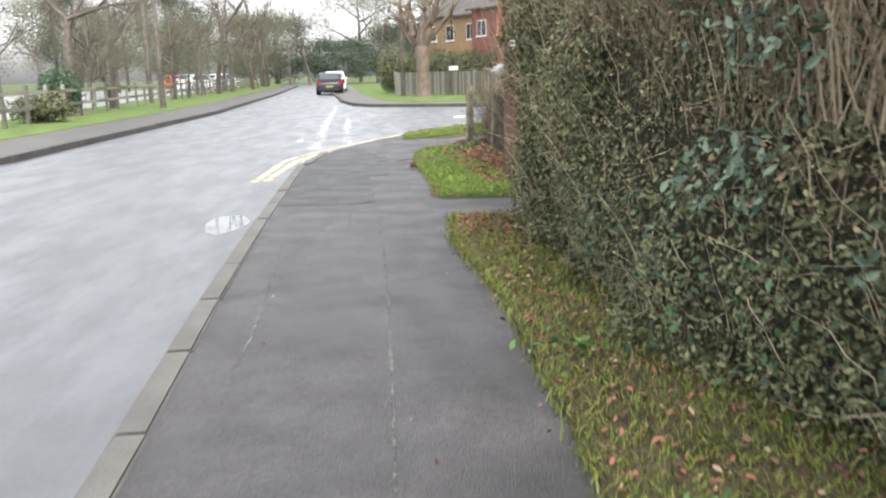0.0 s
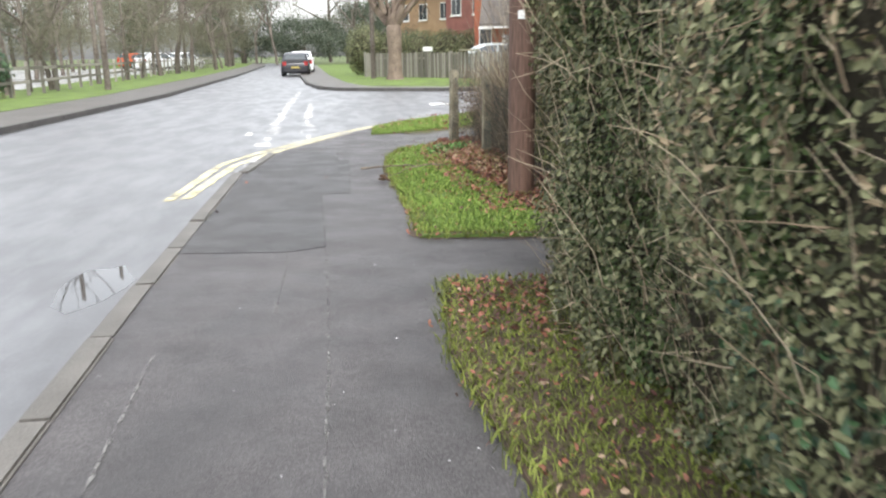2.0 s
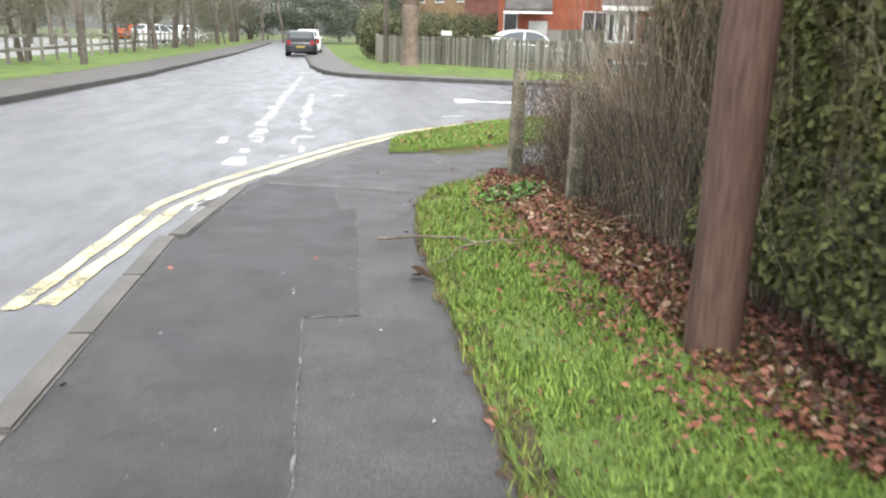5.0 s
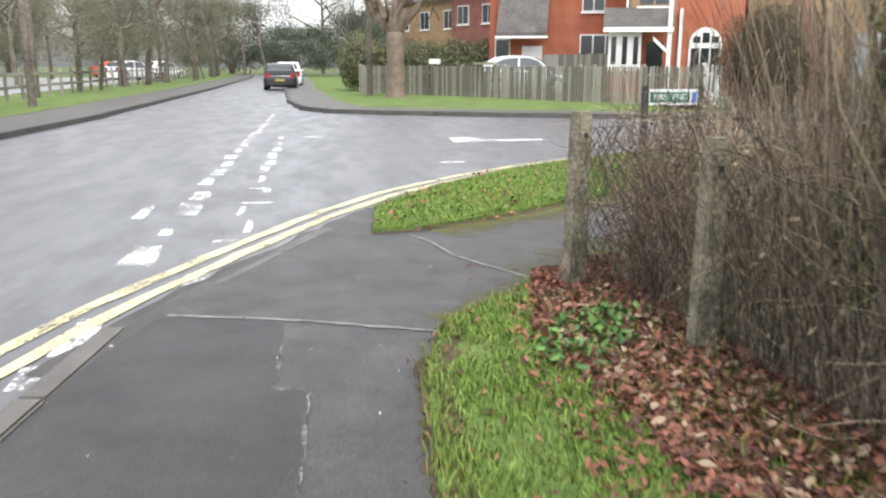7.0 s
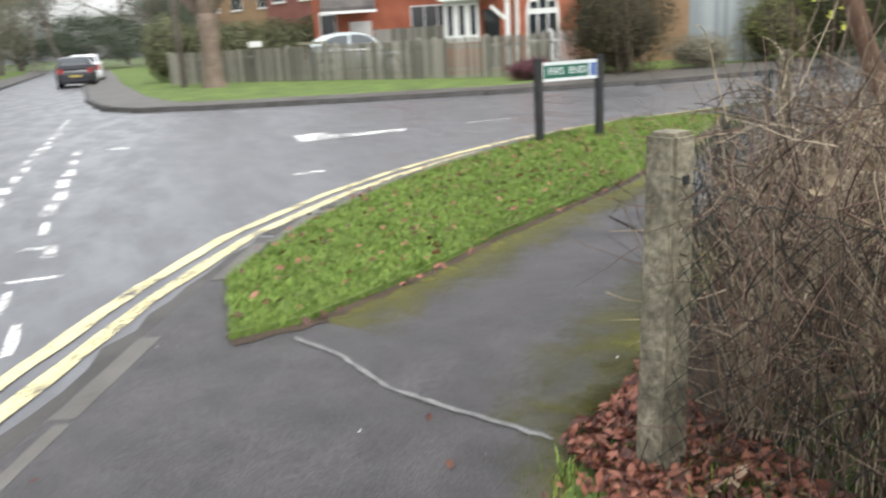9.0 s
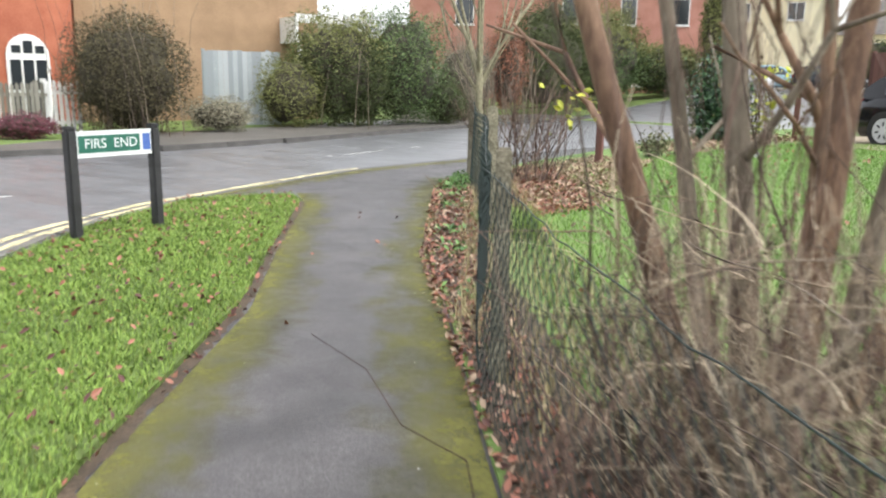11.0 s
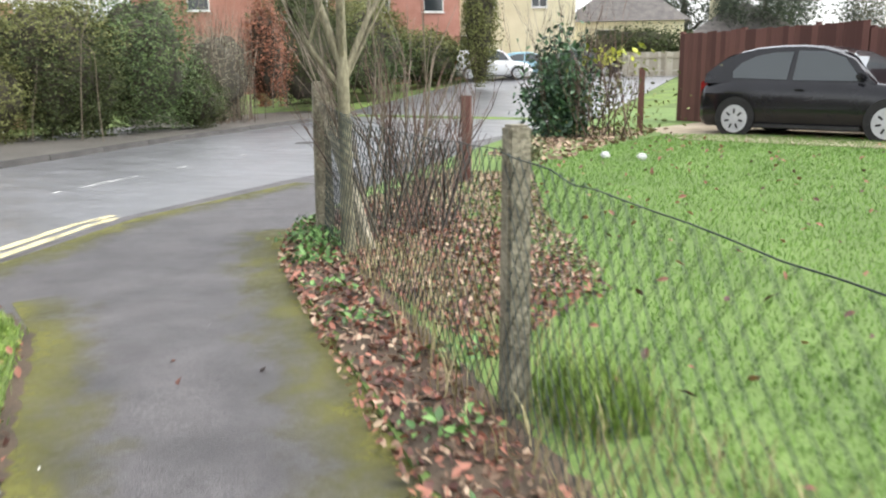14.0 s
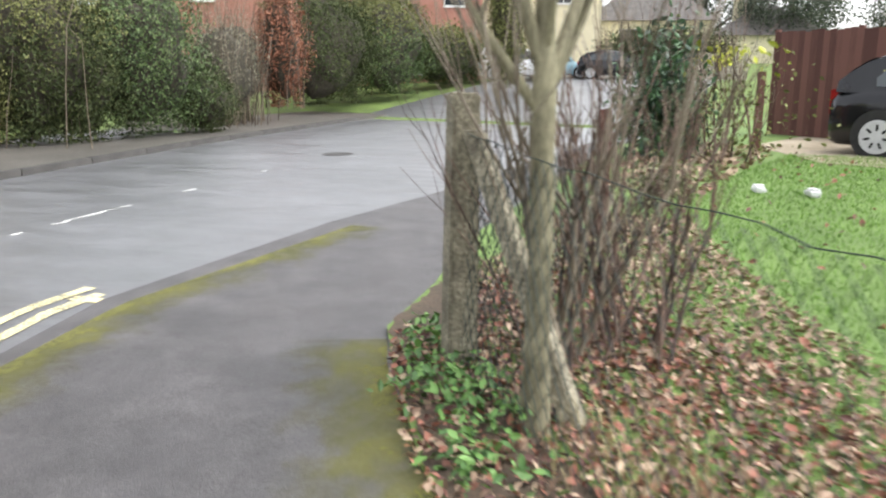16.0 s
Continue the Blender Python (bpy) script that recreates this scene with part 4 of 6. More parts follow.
for k in range(1500):
    x, y, a = pts[rng.integers(0, len(pts))]
    d = rng.exponential(0.25)
    tw.append(twig(x + math.sin(a) * d, y - math.cos(a) * d, 0.0, rng.uniform(0.3, 1.15), rng.uniform(0.05, 0.5), rng.uniform(0.002, 0.005), 4, 0.06))
half = int(tall * 0.42)
tubes("brushwood", tw[:half], M_PALETWIG, 3, hedge2, "crowded bare twigs")
tubes("brushwood", tw[half:tall] + tw[tall::2], M_TWIG, 3, hedge2, "darker crowded twigs")
tubes("brushwood", tw[tall + 1::2], M_PALETWIG, 3, hedge2, "low buff twigs")
P, o = wall_points([(3.1, 10.6), (2.7, 11.95), (2.0, 14.2), (1.6, 15.4)], 1500, 1.1, 0.3, 0.15)
leaves("leaves", P, 0.02, M_BUFF, "dry buff leaves", parent=hedge2, normal=o)
tw = [twig(1.75 + rng.uniform(-0.1, 1.3), 15.55 + rng.uniform(-0.9, 1.3), rng.uniform(0, 0.5), rng.uniform(0.2, 0.9), rng.uniform(0.1, 0.5), rng.uniform(0.003, 0.007), 5, 0.05) for k in range(420)]
tubes("brushwood", tw, M_TWIGRED, 3, hedge2, "dark red brown twigs")

def arc(p, way, length, r, bend):
    """A curving bare shoot."""
    d, p, out = Vector(way).normalized(), Vector(p), []
    turn = Vector(rng.normal(0, 1, 3)) * bend
    for i in range(7):
        out.append((p.x, p.y, max(p.z, 0.04), r * (1 - 0.11 * i)))
        d = (d + turn / 6 + Vector(rng.normal(0, 0.08, 3))).normalized()
        p = p + d * length / 6
    return out


pts = along([(2.45, 12.6), (1.9, 14.2), (1.4, 15.6), (1.75, 16.2), (2.7, 17.5)], 0.01)
tangle = []
for k in range(1700):
    x, y, a = pts[rng.integers(0, len(pts))]
    d = rng.exponential(0.25) + 0.06
    z = rng.uniform(0.05, 1.05) ** 1.2
    tangle.append(arc((x + math.sin(a) * d, y - math.cos(a) * d, z), rng.normal(0, 1, 3) * (1, 1, 0.8) + (0, 0, 0.3), rng.uniform(0.15, 0.6), rng.uniform(0.0012, 0.0042), rng.uniform(0.3, 1.8)))
uprights = [twig(rng.uniform(2.3, 3.9), rng.uniform(13.6, 17.2), 0, rng.uniform(1.1, 2.7), rng.uniform(0.1, 0.7), rng.uniform(0.003, 0.009), 6, 0.07) for k in range(150)]
tubes("brushwood", uprights[:90], M_TWIGRED, 3, hedge2, "dark upright shoots")
tubes("brushwood", uprights[90:], M_TWIG, 3, hedge2, "grey brown upright shoots")
cover = []
for k in range(260):
    f = rng.uniform(0, 1) ** 0.7
    cover.append(arc((1.78 - 0.5 * f + rng.normal(0.06, 0.07), 14.4 + 0.98 * f + rng.normal(0, 0.06), rng.uniform(0.05, 0.95)), rng.normal(0, 1, 3) * (0.5, 0.8, 0.8) + (0, 0, 0.5), rng.uniform(0.15, 0.45), rng.uniform(0.0015, 0.004), rng.uniform(0.3, 1.5)))
tubes("brushwood", cover, M_TWIGRED, 3, hedge2, "dark shoots grown through the wire")
tubes("brushwood", tangle[:850], M_PALETWIG, 3, hedge2, "tangled pale shoots")
tubes("brushwood", tangle[850:1400], M_TWIG, 3, hedge2, "tangled grey brown shoots")
tubes("brushwood", tangle[1400:], M_TWIGRED, 3, hedge2, "tangled dark shoots")

# ---- posts, pole and wire fence ----
def concrete_post(x, y, h, lean=(0, 0), label="lichened square concrete fence post", w=0.05, turn=48):
    bm = boxed(-w, w, -w, w, -0.1, h, 0.012)
    for v in bm.verts:
        f = v.co.z / h
        v.co.x *= 1.12 - 0.18 * f
        v.co.y *= 1.12 - 0.18 * f
    post = thing("fence_post", label, "post", pose(x, y, 0, lean[0], lean[1], turn), "concrete fence posts")
    part("shaft", bm, M_CONC, post)
    part("hole", boxed(-0.012, 0.012, -w - 0.004, -w + 0.02, h - 0.14, h - 0.115), M_BLACKPLASTIC, post, "dark wire hole")
    return post


CX, CY = 1.235, 15.4
concrete_post(2.98, 10.0, 1.13, (0, 1), "tall lichened concrete gate post by the drive", 0.075)
concrete_post(1.80, 14.38, 1.0, turn=20)
concrete_post(CX, CY, 1.05, (1, 0), "lichened concrete corner post of the wire fence", 0.052, 35)
concrete_post(2.97, 18.16, 1.14, w=0.038)
concrete_post(5.6, 21.1, 1.22)
concrete_post(8.18, 24.32, 1.38, (0, -1), "lichened concrete end post at the path bend", 0.07)
brace = thing("post_brace", "slanting concrete brace of the end post", "brace", pose(7.74, 23.46, 0), "")
bm = boxed(-0.045, 0.045, -0.045, 0.045, 0, 1, 0.008)
for v in bm.verts:
    v.co.x, v.co.y, v.co.z = v.co.x + 0.38 * v.co.z, v.co.y + 0.76 * v.co.z, v.co.z * 1.25 - 0.04
part("shaft", bm, M_CONC, brace)

pole = thing("telegraph_pole", "brown creosoted wooden telegraph pole", "pole", pose(2.42, 11.25, 0))
tubes("shaft", [[(0, 0, -0.1, 0.118), (0, 0, 3, 0.112), (0.02, 0, 8.5, 0.09)]], M_POLE, 16, pole)
part("number_plate", boxed(-0.03, 0.03, -0.125, -0.113, 1.55, 1.62), M_LITTER, pole, "small pale plate")


def mesh_fence(a, b, z0, h0, h1, name="wire_fence", sag=0.06, wire=0.0026):
    """Diamond wire netting between two posts, with its top strand."""
    (ax, ay), (bx, by) = a, b
    d = math.hypot(bx - ax, by - ay)
    fence = thing(name, "green coated diamond wire fence, sagging", "fence")
    n = int(d / 0.046)
    lines = []
    for i in range(n):
        line = []
        rows = 18
        for k in range(rows + 1):
            f = k / rows
            u = min(1, max(0, (i + 0.5 + (0.5 if (k + i) % 2 else -0.5)) / n))
            top = h0 + (h1 - h0) * u - sag * 4 * u * (1 - u)
            bulge = 0.03 * math.sin(u * 9 + f * 3)
            line.append((ax + (bx - ax) * u - (by - ay) / d * bulge, ay + (by - ay) * u + (bx - ax) / d * bulge, z0 + (top - z0) * f, wire))
        lines.append(line)
    tubes("netting", lines, M_WIRE, 3, fence, smooth=False)
    strand = []
    for k in range(25):
        u = k / 24
        top = h0 + (h1 - h0) * u - sag * 4 * u * (1 - u)
        strand.append((ax + (bx - ax) * u, ay + (by - ay) * u, top + rng.normal(0, 0.007), wire))
    tubes("strand", [strand], M_WIRE, 4, fence)
    return fence


mesh_fence((CX, CY + 0.06), (2.88, 18.2), 0.0, 0.95, 1.06)
mesh_fence((2.9, 18.2), (5.54, 21.14), 0.0, 1.06, 1.12, sag=0.05)
mesh_fence((5.56, 21.14), (8.1, 24.26), 0.0, 1.12, 1.2, sag=0.05)
mesh_fence((1.76, 14.44), (CX - 0.04, CY - 0.02), 0.0, 0.93, 0.95, wire=0.0017)
mesh_fence((2.9, 10.1), (1.76, 14.34), 0.0, 0.98, 0.93, wire=0.0017)
mesh_fence((8.1, 24.3), (11.7, 24.95), 0.05, 0.98, 0.95)

for x, y, h, l in ((11.75, 24.95, 1.12, 3), (18.8, 25.0, 1.35, 0)):
    post = thing("wooden_post", "square red brown wooden post", "post", pose(x, y, float(lawn_z(x, y)) - 0.02, 0, l * 0.4, 20), "red brown posts")
    part("shaft", boxed(-0.06, 0.06, -0.06, 0.06, -0.08, h, 0.01), M_REDWOOD, post)

# street name sign
sgn = thing("street_sign", "white street name board on black plastic posts", "street sign", pose(2.33, 22.88, 0.03, 0, 0, 17))
for x in (0, 0.84):
    bm = boxed(x - 0.045, x + 0.045, -0.045, 0.045, -0.15, 0.95, 0.012)
    ob = part("post", bm, M_BLACKPLASTIC, sgn, "black plastic post")
    bm = boxed(x - 0.052, x + 0.052, -0.052, 0.052, 0.95, 0.985, 0.015)
    part("cap", bm, M_BLACKPLASTIC, ob)
board = part("board", boxed(0.046, 0.794, -0.03, -0.018, 0.73, 0.92, 0.004), M_SIGN, sgn, "white board with green letters")
part("panel", boxed(0.06, 0.67, -0.0335, -0.0305, 0.75, 0.9), M_SIGNGREEN, board, "dark green letter panel")
part("panel", boxed(0.7, 0.78, -0.0335, -0.0305, 0.75, 0.9), M_SIGNBLUE, board, "blue end panel")
for k, z in enumerate((0.93, 0.72)):
    part("trim_bar", boxed(0.046, 0.794, -0.034, -0.014, z - 0.009, z + 0.009), M_SIGN, board)
for word, wx in (("FIRS", 0.22), ("END", 0.52)):
    txt = bpy.data.curves.new("lettering", 'FONT')
    txt.body, txt.size, txt.extrude, txt.align_x, txt.align_y = word, 0.12, 0.001, 'CENTER', 'CENTER'
    tob = new("lettering", txt)
    dg = bpy.context.evaluated_depsgraph_get()
    tme = bpy.data.meshes.new_from_object(tob.evaluated_get(dg))
    bpy.data.objects.remove(tob)
    tme.materials.clear()
    tme.materials.append(M_SIGN)
    part("lettering", tme, M_SIGN, board, "pale capital letters").matrix_local = pose(wx, -0.0365, 0.825, 90, 0, 0)

# ---- near trees and shrubs ----
tree = thing("multi_stem_tree", "multi stemmed tree with reddish peeling bark", "tree", pose(3.75, 17.2, 0))
for k, (dx, dy, lx, ly, r) in enumerate(((-0.45, 0.4, -0.75, 0.55, 0.065), (-0.1, 0.2, -0.1, 0.25, 0.07), (0.1, 0.0, 0.45, -0.1, 0.085), (0.25, -0.25, 0.35, -0.4, 0.06), (0.3, -0.45, 0.7, -0.6, 0.065), (-0.25, 0.3, -0.15, 0.6, 0.045), (0.0, -0.15, 0.2, 0.1, 0.04))):
    ls = []
    line = []
    for i in range(9):
        f = i / 8
        line.append((dx * 0.5 + lx * f ** 0.8 + 0.03 * math.sin(f * 9 + k), dy * 0.5 + ly * f ** 0.8 + 0.03 * math.cos(f * 7 + k), 2.9 * f, r * (1 - 0.45 * f)))
    ls.append(line)
    for i in (3, 5, 6, 7, 8):
        x, y, z, rr = line[i]
        branching(x, y, z, (rng.normal(0, 0.6), rng.normal(0, 0.6), 0.7), 0.7, rr * 0.4, 1, 0.5, 2, 0.3, ls)
    tubes("stem", ls, M_BARKRED if k % 2 == 0 else M_BARK, 7, tree)
P = np.array([(-0.55, 0.75, 1.35), (0.3, 0.35, 1.3)])[rng.integers(0, 2, 60)] + rng.normal(0, 0.06, (60, 3))
leaves("leaves", P, 0.02, M_YELLEAF, "few lime yellow leaves", parent=tree)

young = thing("young_tree", "slim bare young tree with knotted trunk", "tree", pose(7.68, 23.66, 0))
trunk = [(0, 0, -0.05, 0.082), (0.0, 0, 0.12, 0.066), (0.01, 0, 0.33, 0.054), (0.0, 0.01, 0.36, 0.061), (0.0, 0.0, 0.39, 0.053), (0.01, 0.0, 0.78, 0.049), (0.02, 0, 0.81, 0.057), (0.01, 0, 0.85, 0.049), (0.03, 0.01, 1.02, 0.048), (0.035, 0.01, 1.05, 0.056), (0.02, 0.01, 1.1, 0.048), (0.02, 0.01, 1.42, 0.048), (0.03, 0.02, 1.58, 0.041), (0.06, 0.04, 2.3, 0.028), (0.1, 0.02, 3.2, 0.015)]
ls = [trunk]
for z, way, ln, r in ((1.3, (-0.5, 0.4, 0.95), 1.3, 0.024), (1.4, (0.35, -0.3, 1.0), 1.6, 0.03), (1.45, (-0.25, 0.2, 1.0), 1.7, 0.032), (1.5, (0.1, 0.35, 1.0), 1.6, 0.028), (1.35, (0.7, -0.35, 0.8), 1.2, 0.02), (1.55, (-0.45, -0.25, 1.0), 1.5, 0.024), (2.2, (0.3, 0.5, 0.9), 0.9, 0.016)):
    branching(0.02, 0.01, z, way, ln, r, 2, 0.3, 2, 0.3, ls)
tubes("trunk", ls[:1], M_BARKGREEN, 10, young)
for l in ls[1:]:
    tubes("branch", [l], M_BARKGREEN, 6, young)
shrub = thing("bare_shrub", "bare many stemmed dark twiggy shrub", "shrub", pose(8.75, 23.75, 0.02))
ls = []
for k in range(26):
    a = rng.uniform(0, 2 * math.pi)
    branching(rng.normal(0, 0.25), rng.normal(0, 0.18), 0, (math.cos(a) * 0.5 + 0.2, math.sin(a) * 0.4, 1.0), rng.uniform(0.5, 0.9), rng.uniform(0.007, 0.016), 2, 0.35, 2, 0.35, ls)
tubes("stem_mass", ls, M_TWIGRED, 4, shrub)
ls = []
for k in range(6):
    branching(-0.35 + rng.normal(0, 0.12), 0.1 + rng.normal(0, 0.1), 0, (rng.normal(0, 0.25), rng.normal(0, 0.25), 1.0), rng.uniform(0.9, 1.2), 0.018, 2, 0.35, 2, 0.4, ls)
tubes("stem_mass", ls, M_BARK, 4, shrub, "upright grey stems")

ivybush = thing("ivy_shrub", "shrub of bare stems half covered with ivy", "shrub", pose(17.6, 25.6, 0.2))
P = rng.normal(0, 1, (3800, 3)) * (0.28, 0.3, 0.5) + (-0.25, 0.55, 0.8)
leaves("ivy", P[P[:, 2] > 0], 0.06, M_IVY, "dark green ivy", parent=ivybush)
P = rng.normal(0, 1, (900, 3)) * (0.45, 0.5, 0.5) + (0.1, -0.3, 0.6)
leaves("leaves", P[P[:, 2] > 0], 0.04, M_OLIVE, "sparse olive leaves", parent=ivybush)
ls = []
for k in range(34):
    branching(rng.normal(0, 0.35), rng.normal(0, 0.5), 0, (rng.normal(0, 0.25), rng.normal(0, 0.25), 1.0), rng.uniform(0.7, 1.5), rng.uniform(0.008, 0.022), 2, 0.3, 2, 0.4, ls)
tubes("stem_mass", ls, M_TWIGRED, 4, ivybush)
P = rng.normal(0, 1, (60, 3)) * (0.12, 0.3, 0.12) + (0.2, -0.35, 1.55)
leaves("leaves", P, 0.07, M_YELLEAF, "lime yellow leaves", parent=ivybush)
box_ball = thing("small_shrub", "small rounded green shrub on the lawn", "shrub", pose(13.3, 24.9, 0.12))
P = rng.normal(0, 1, (700, 3)) * (0.14, 0.14, 0.13) + (0, 0, 0.2)
leaves("leaves", P, 0.035, M_HEDGE, "", parent=box_ball)

bag = thing("white_bag", "crumpled white bag caught in the hedge", "litter", pose(2.42, 13.25, 0.36))
bm = bmesh.new()
bmesh.ops.create_icosphere(bm, subdivisions=2, radius=0.07)
for v in bm.verts:
    v.co *= 1 + 0.5 * noise.noise(v.co * 30)
part("bag", bm, M_LITTER, bag)
# branch, litter and pebbles
br = thing("fallen_branch", "bare fallen branch lying on the verge", "branch", pose(0.556, 12.76, 0.02))
tubes("stick", [[(0, 0, 0.02, 0.016), (0.08, 0.01, 0.025, 0.012), (0.24, 0.04, 0.04, 0.009), (0.42, 0.03, 0.05, 0.008), (0.55, -0.03, 0.07, 0.008), (0.66, -0.14, 0.07, 0.008), (0.82, -0.08, 0.09, 0.007), (1.0, 0.05, 0.06, 0.004)], [(0.66, -0.14, 0.07, 0.008), (0.56, -0.28, 0.06, 0.006), (0.53, -0.46, 0.04, 0.004), (0.44, -0.6, 0.03, 0.003)], [(0.82, -0.08, 0.09, 0.006), (0.95, -0.2, 0.08, 0.003)]], M_BARK, 6, br)
lf = thing("dead_leaf", "large curled tan leaf on the pavement", "leaf", pose(0.954, 12.04, 0.01))
part("blade", leaf_mesh("blade", np.array([[0, 0, 0.02], [0.03, 0.02, 0.03]]), 0.06, M_PALELEAF, True), M_PALELEAF, lf)
for x, y in ((14.6, 24.13), (14.6, 23.55)):
    p = thing("paper_litter", "crumpled white paper litter on the lawn", "litter", pose(x, y, float(lawn_z(x, y)) + 0.05, 0, 0, 30))
    bm = boxed(-0.1, 0.1, -0.06, 0.06, -0.05, 0.04, 0.02)
    for v in bm.verts:
        v.co += Vector(rng.normal(0, 0.008, 3))
    part("paper", bm, M_LITTER, p)
x, y = scatter(NEAR[1:12] + EDGE[8:21] + EDGE1[:5], 130)
leaves("pale_grit", np.stack([x, y, np.full(len(x), 0.006)], 1), 0.0065, M_LITTER, "pale grit and bird specks on the asphalt", flat=True, category="grit")

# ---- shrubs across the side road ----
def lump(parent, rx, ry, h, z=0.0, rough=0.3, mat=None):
    # Solid core inside a bush, its dark colour painted as inner shade.
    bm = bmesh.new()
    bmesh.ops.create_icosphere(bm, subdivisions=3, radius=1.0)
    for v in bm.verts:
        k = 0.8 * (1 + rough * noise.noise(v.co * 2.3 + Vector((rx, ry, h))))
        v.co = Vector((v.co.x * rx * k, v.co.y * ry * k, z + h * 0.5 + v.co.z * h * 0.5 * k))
    return part("twig_mass", bm, mat or M_SHADE, parent, "solid core coloured as shade among inner twigs", True)


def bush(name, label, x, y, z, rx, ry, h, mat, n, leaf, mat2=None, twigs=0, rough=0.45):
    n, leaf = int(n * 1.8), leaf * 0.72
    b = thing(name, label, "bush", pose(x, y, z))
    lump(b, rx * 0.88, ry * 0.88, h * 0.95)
    d = rng.normal(0, 1, (n, 3))
    d /= np.linalg.norm(d, axis=1)[:, None]
    k = np.array([1 + rough * (noise.noise(Vector(q) * 2.0 + Vector((x, y, 0))) + 0.6 * noise.noise(Vector(q) * 6.0)) for q in d]) * rng.uniform(0.72, 1.06, n)
    P = np.stack([d[:, 0] * rx * k, d[:, 1] * ry * k, np.maximum(h * 0.5 + d[:, 2] * h * 0.5 * k, 0.02 * h)], 1)
    if mat2:
        up = P[:, 2] > h * rng.normal(0.62, 0.12, n)
        leaves("leaves", P[up], leaf, mat2, "lighter upper leaves", parent=b, normal=d[up])
        P, d = P[~up], d[~up]
    leaves("leaves", P, leaf, mat, "", parent=b, normal=d)
    if twigs:
        ls = [twig(rng.normal(0, rx * 0.5), rng.normal(0, ry * 0.5), 0, h * rng.uniform(0.7, 1.25), rx * 0.4, 0.015, 4, 0.1) for _ in range(twigs)]
        tubes("brushwood", ls, M_TWIG, 3, b, "bare upright twigs")
    return b


bush("round_bush", "large rounded brown green bush beside the road", 7.5, 37.3, 0, 1.6, 1.6, 3.15, M_BROWNBUSH, 12350, 0.043, twigs=60, rough=0.2)
bush("grey_shrub", "low pale grey shrub beside the footway", 10.0, 37.2, 0, 0.95, 0.7, 0.95, M_PALESHRUB, 4180, 0.036)
bush("purple_shrub", "low dark purple shrub at the fence end", 4.75, 36.2, 0, 0.75, 0.5, 0.6, M_PURPLE, 2280, 0.036)
bush("mixed_bush", "large mixed bush with yellow green top", 14.7, 38.6, 0, 1.65, 1.5, 3.7, M_BUSH, 13300, 0.050, M_OLIVE, 20)
bush("mixed_bush", "low green bush beside the footway", 12.9, 38.4, 0, 1.2, 0.9, 2.3, M_OLIVE, 4940, 0.043)
bush("dark_bush", "tall dark evergreen bush", 17.3, 38.6, 0, 1.75, 1.5, 4.0, M_HOLLY, 13300, 0.050)
bush("dark_bush", "tall dark evergreen bush", 15.6, 38.6, 0, 1.2, 1.2, 2.8, M_BUSH, 6650, 0.050)
bush("dark_bush", "low evergreen bush at the verge", 19.2, 38.5, 0, 0.9, 0.8, 1.6, M_BUSH, 3420, 0.043)
bush("bare_bush", "thin bare twiggy bush before the fence", 21.2, 40.0, 0, 1.4, 0.8, 3.1, M_PALESHRUB, 2400, 0.036, twigs=110)
bush("russet_bush", "narrow russet leaved beech", 24.3, 40.6, 0.4, 0.8, 0.8, 3.8, M_RUSSET, 4940, 0.058, twigs=20)
bush("dark_bush", "broad dark green hedge by the houses", 28.5, 42.5, 0.3, 3.0, 1.2, 4.5, M_BUSH, 12400, 0.065)
bush("dark_bush", "broad dark green hedge by the houses", 34.0, 43.5, 0.6, 3.2, 1.2, 4.4, M_HOLLY, 10500, 0.072, M_OLIVE)
bush("dark_bush", "broad green hedge before the cream house", 40.5, 44.5, 1.0, 3.4, 1.3, 3.0, M_BUSH, 7000, 0.09, M_OLIVE)
bush("dark_bush", "broad green hedge before the cream house", 46.5, 45.5, 1.2, 3.4, 1.3, 2.6, M_BUSH, 6000, 0.09)
bush("dark_bush", "tall loose green bush before the brick house", 32.0, 45.5, 0.5, 2.6, 1.3, 5.6, M_OLIVE, 9000, 0.06, M_BUSH, 30)
bush("dark_bush", "tall loose green bush before the brick house", 36.8, 46.0, 0.8, 2.8, 1.4, 5.2, M_BUSH, 9000, 0.065, M_OLIVE, 30)
bush("bare_bush", "thin bare twiggy bush before the fence", 22.6, 41.0, 0, 1.3, 0.8, 3.4, M_PALESHRUB, 2400, 0.036, twigs=120)
bush("clipped_conifer", "tall narrow conifer by the cream house", 39.0, 40.2, 0.8, 0.9, 0.9, 7.0, M_OLIVE, 5700, 0.086)
bush("garden_hedge", "long green garden hedge", 51, 36.5, 1.6, 1.4, 3.8, 2.7, M_BUSH, 6650, 0.101)

# ---- rising ground and far side road ----
def ramp(name, quads, mat, label, category):
    vs, fs = [], []
    for i, (p, q) in enumerate(quads):
        vs += [p, q]
        if i:
            fs.append((2 * i - 2, 2 * i - 1, 2 * i + 1, 2 * i))
    return tagged(new(name, raw_mesh(name, vs, fs, mat)), label, category, "", "structure")


ramp("bank", [((28, 60, -0.12), (28, 25, -0.12)), ((45, 62, 1.22), (45, 20, 1.22)), ((95, 70, 3.2), (95, 10, 3.2))], M_TURF, "ground rising beyond the side road", "ground")
ramp("road_rise", [((29, 41.2, -0.04), (29, 29.9, -0.04)), ((45, 43.8, 1.27), (45, 32.0, 1.27)), ((95, 52, 3.3), (95, 40, 3.3))], M_ROAD, "wet side road climbing away", "road")

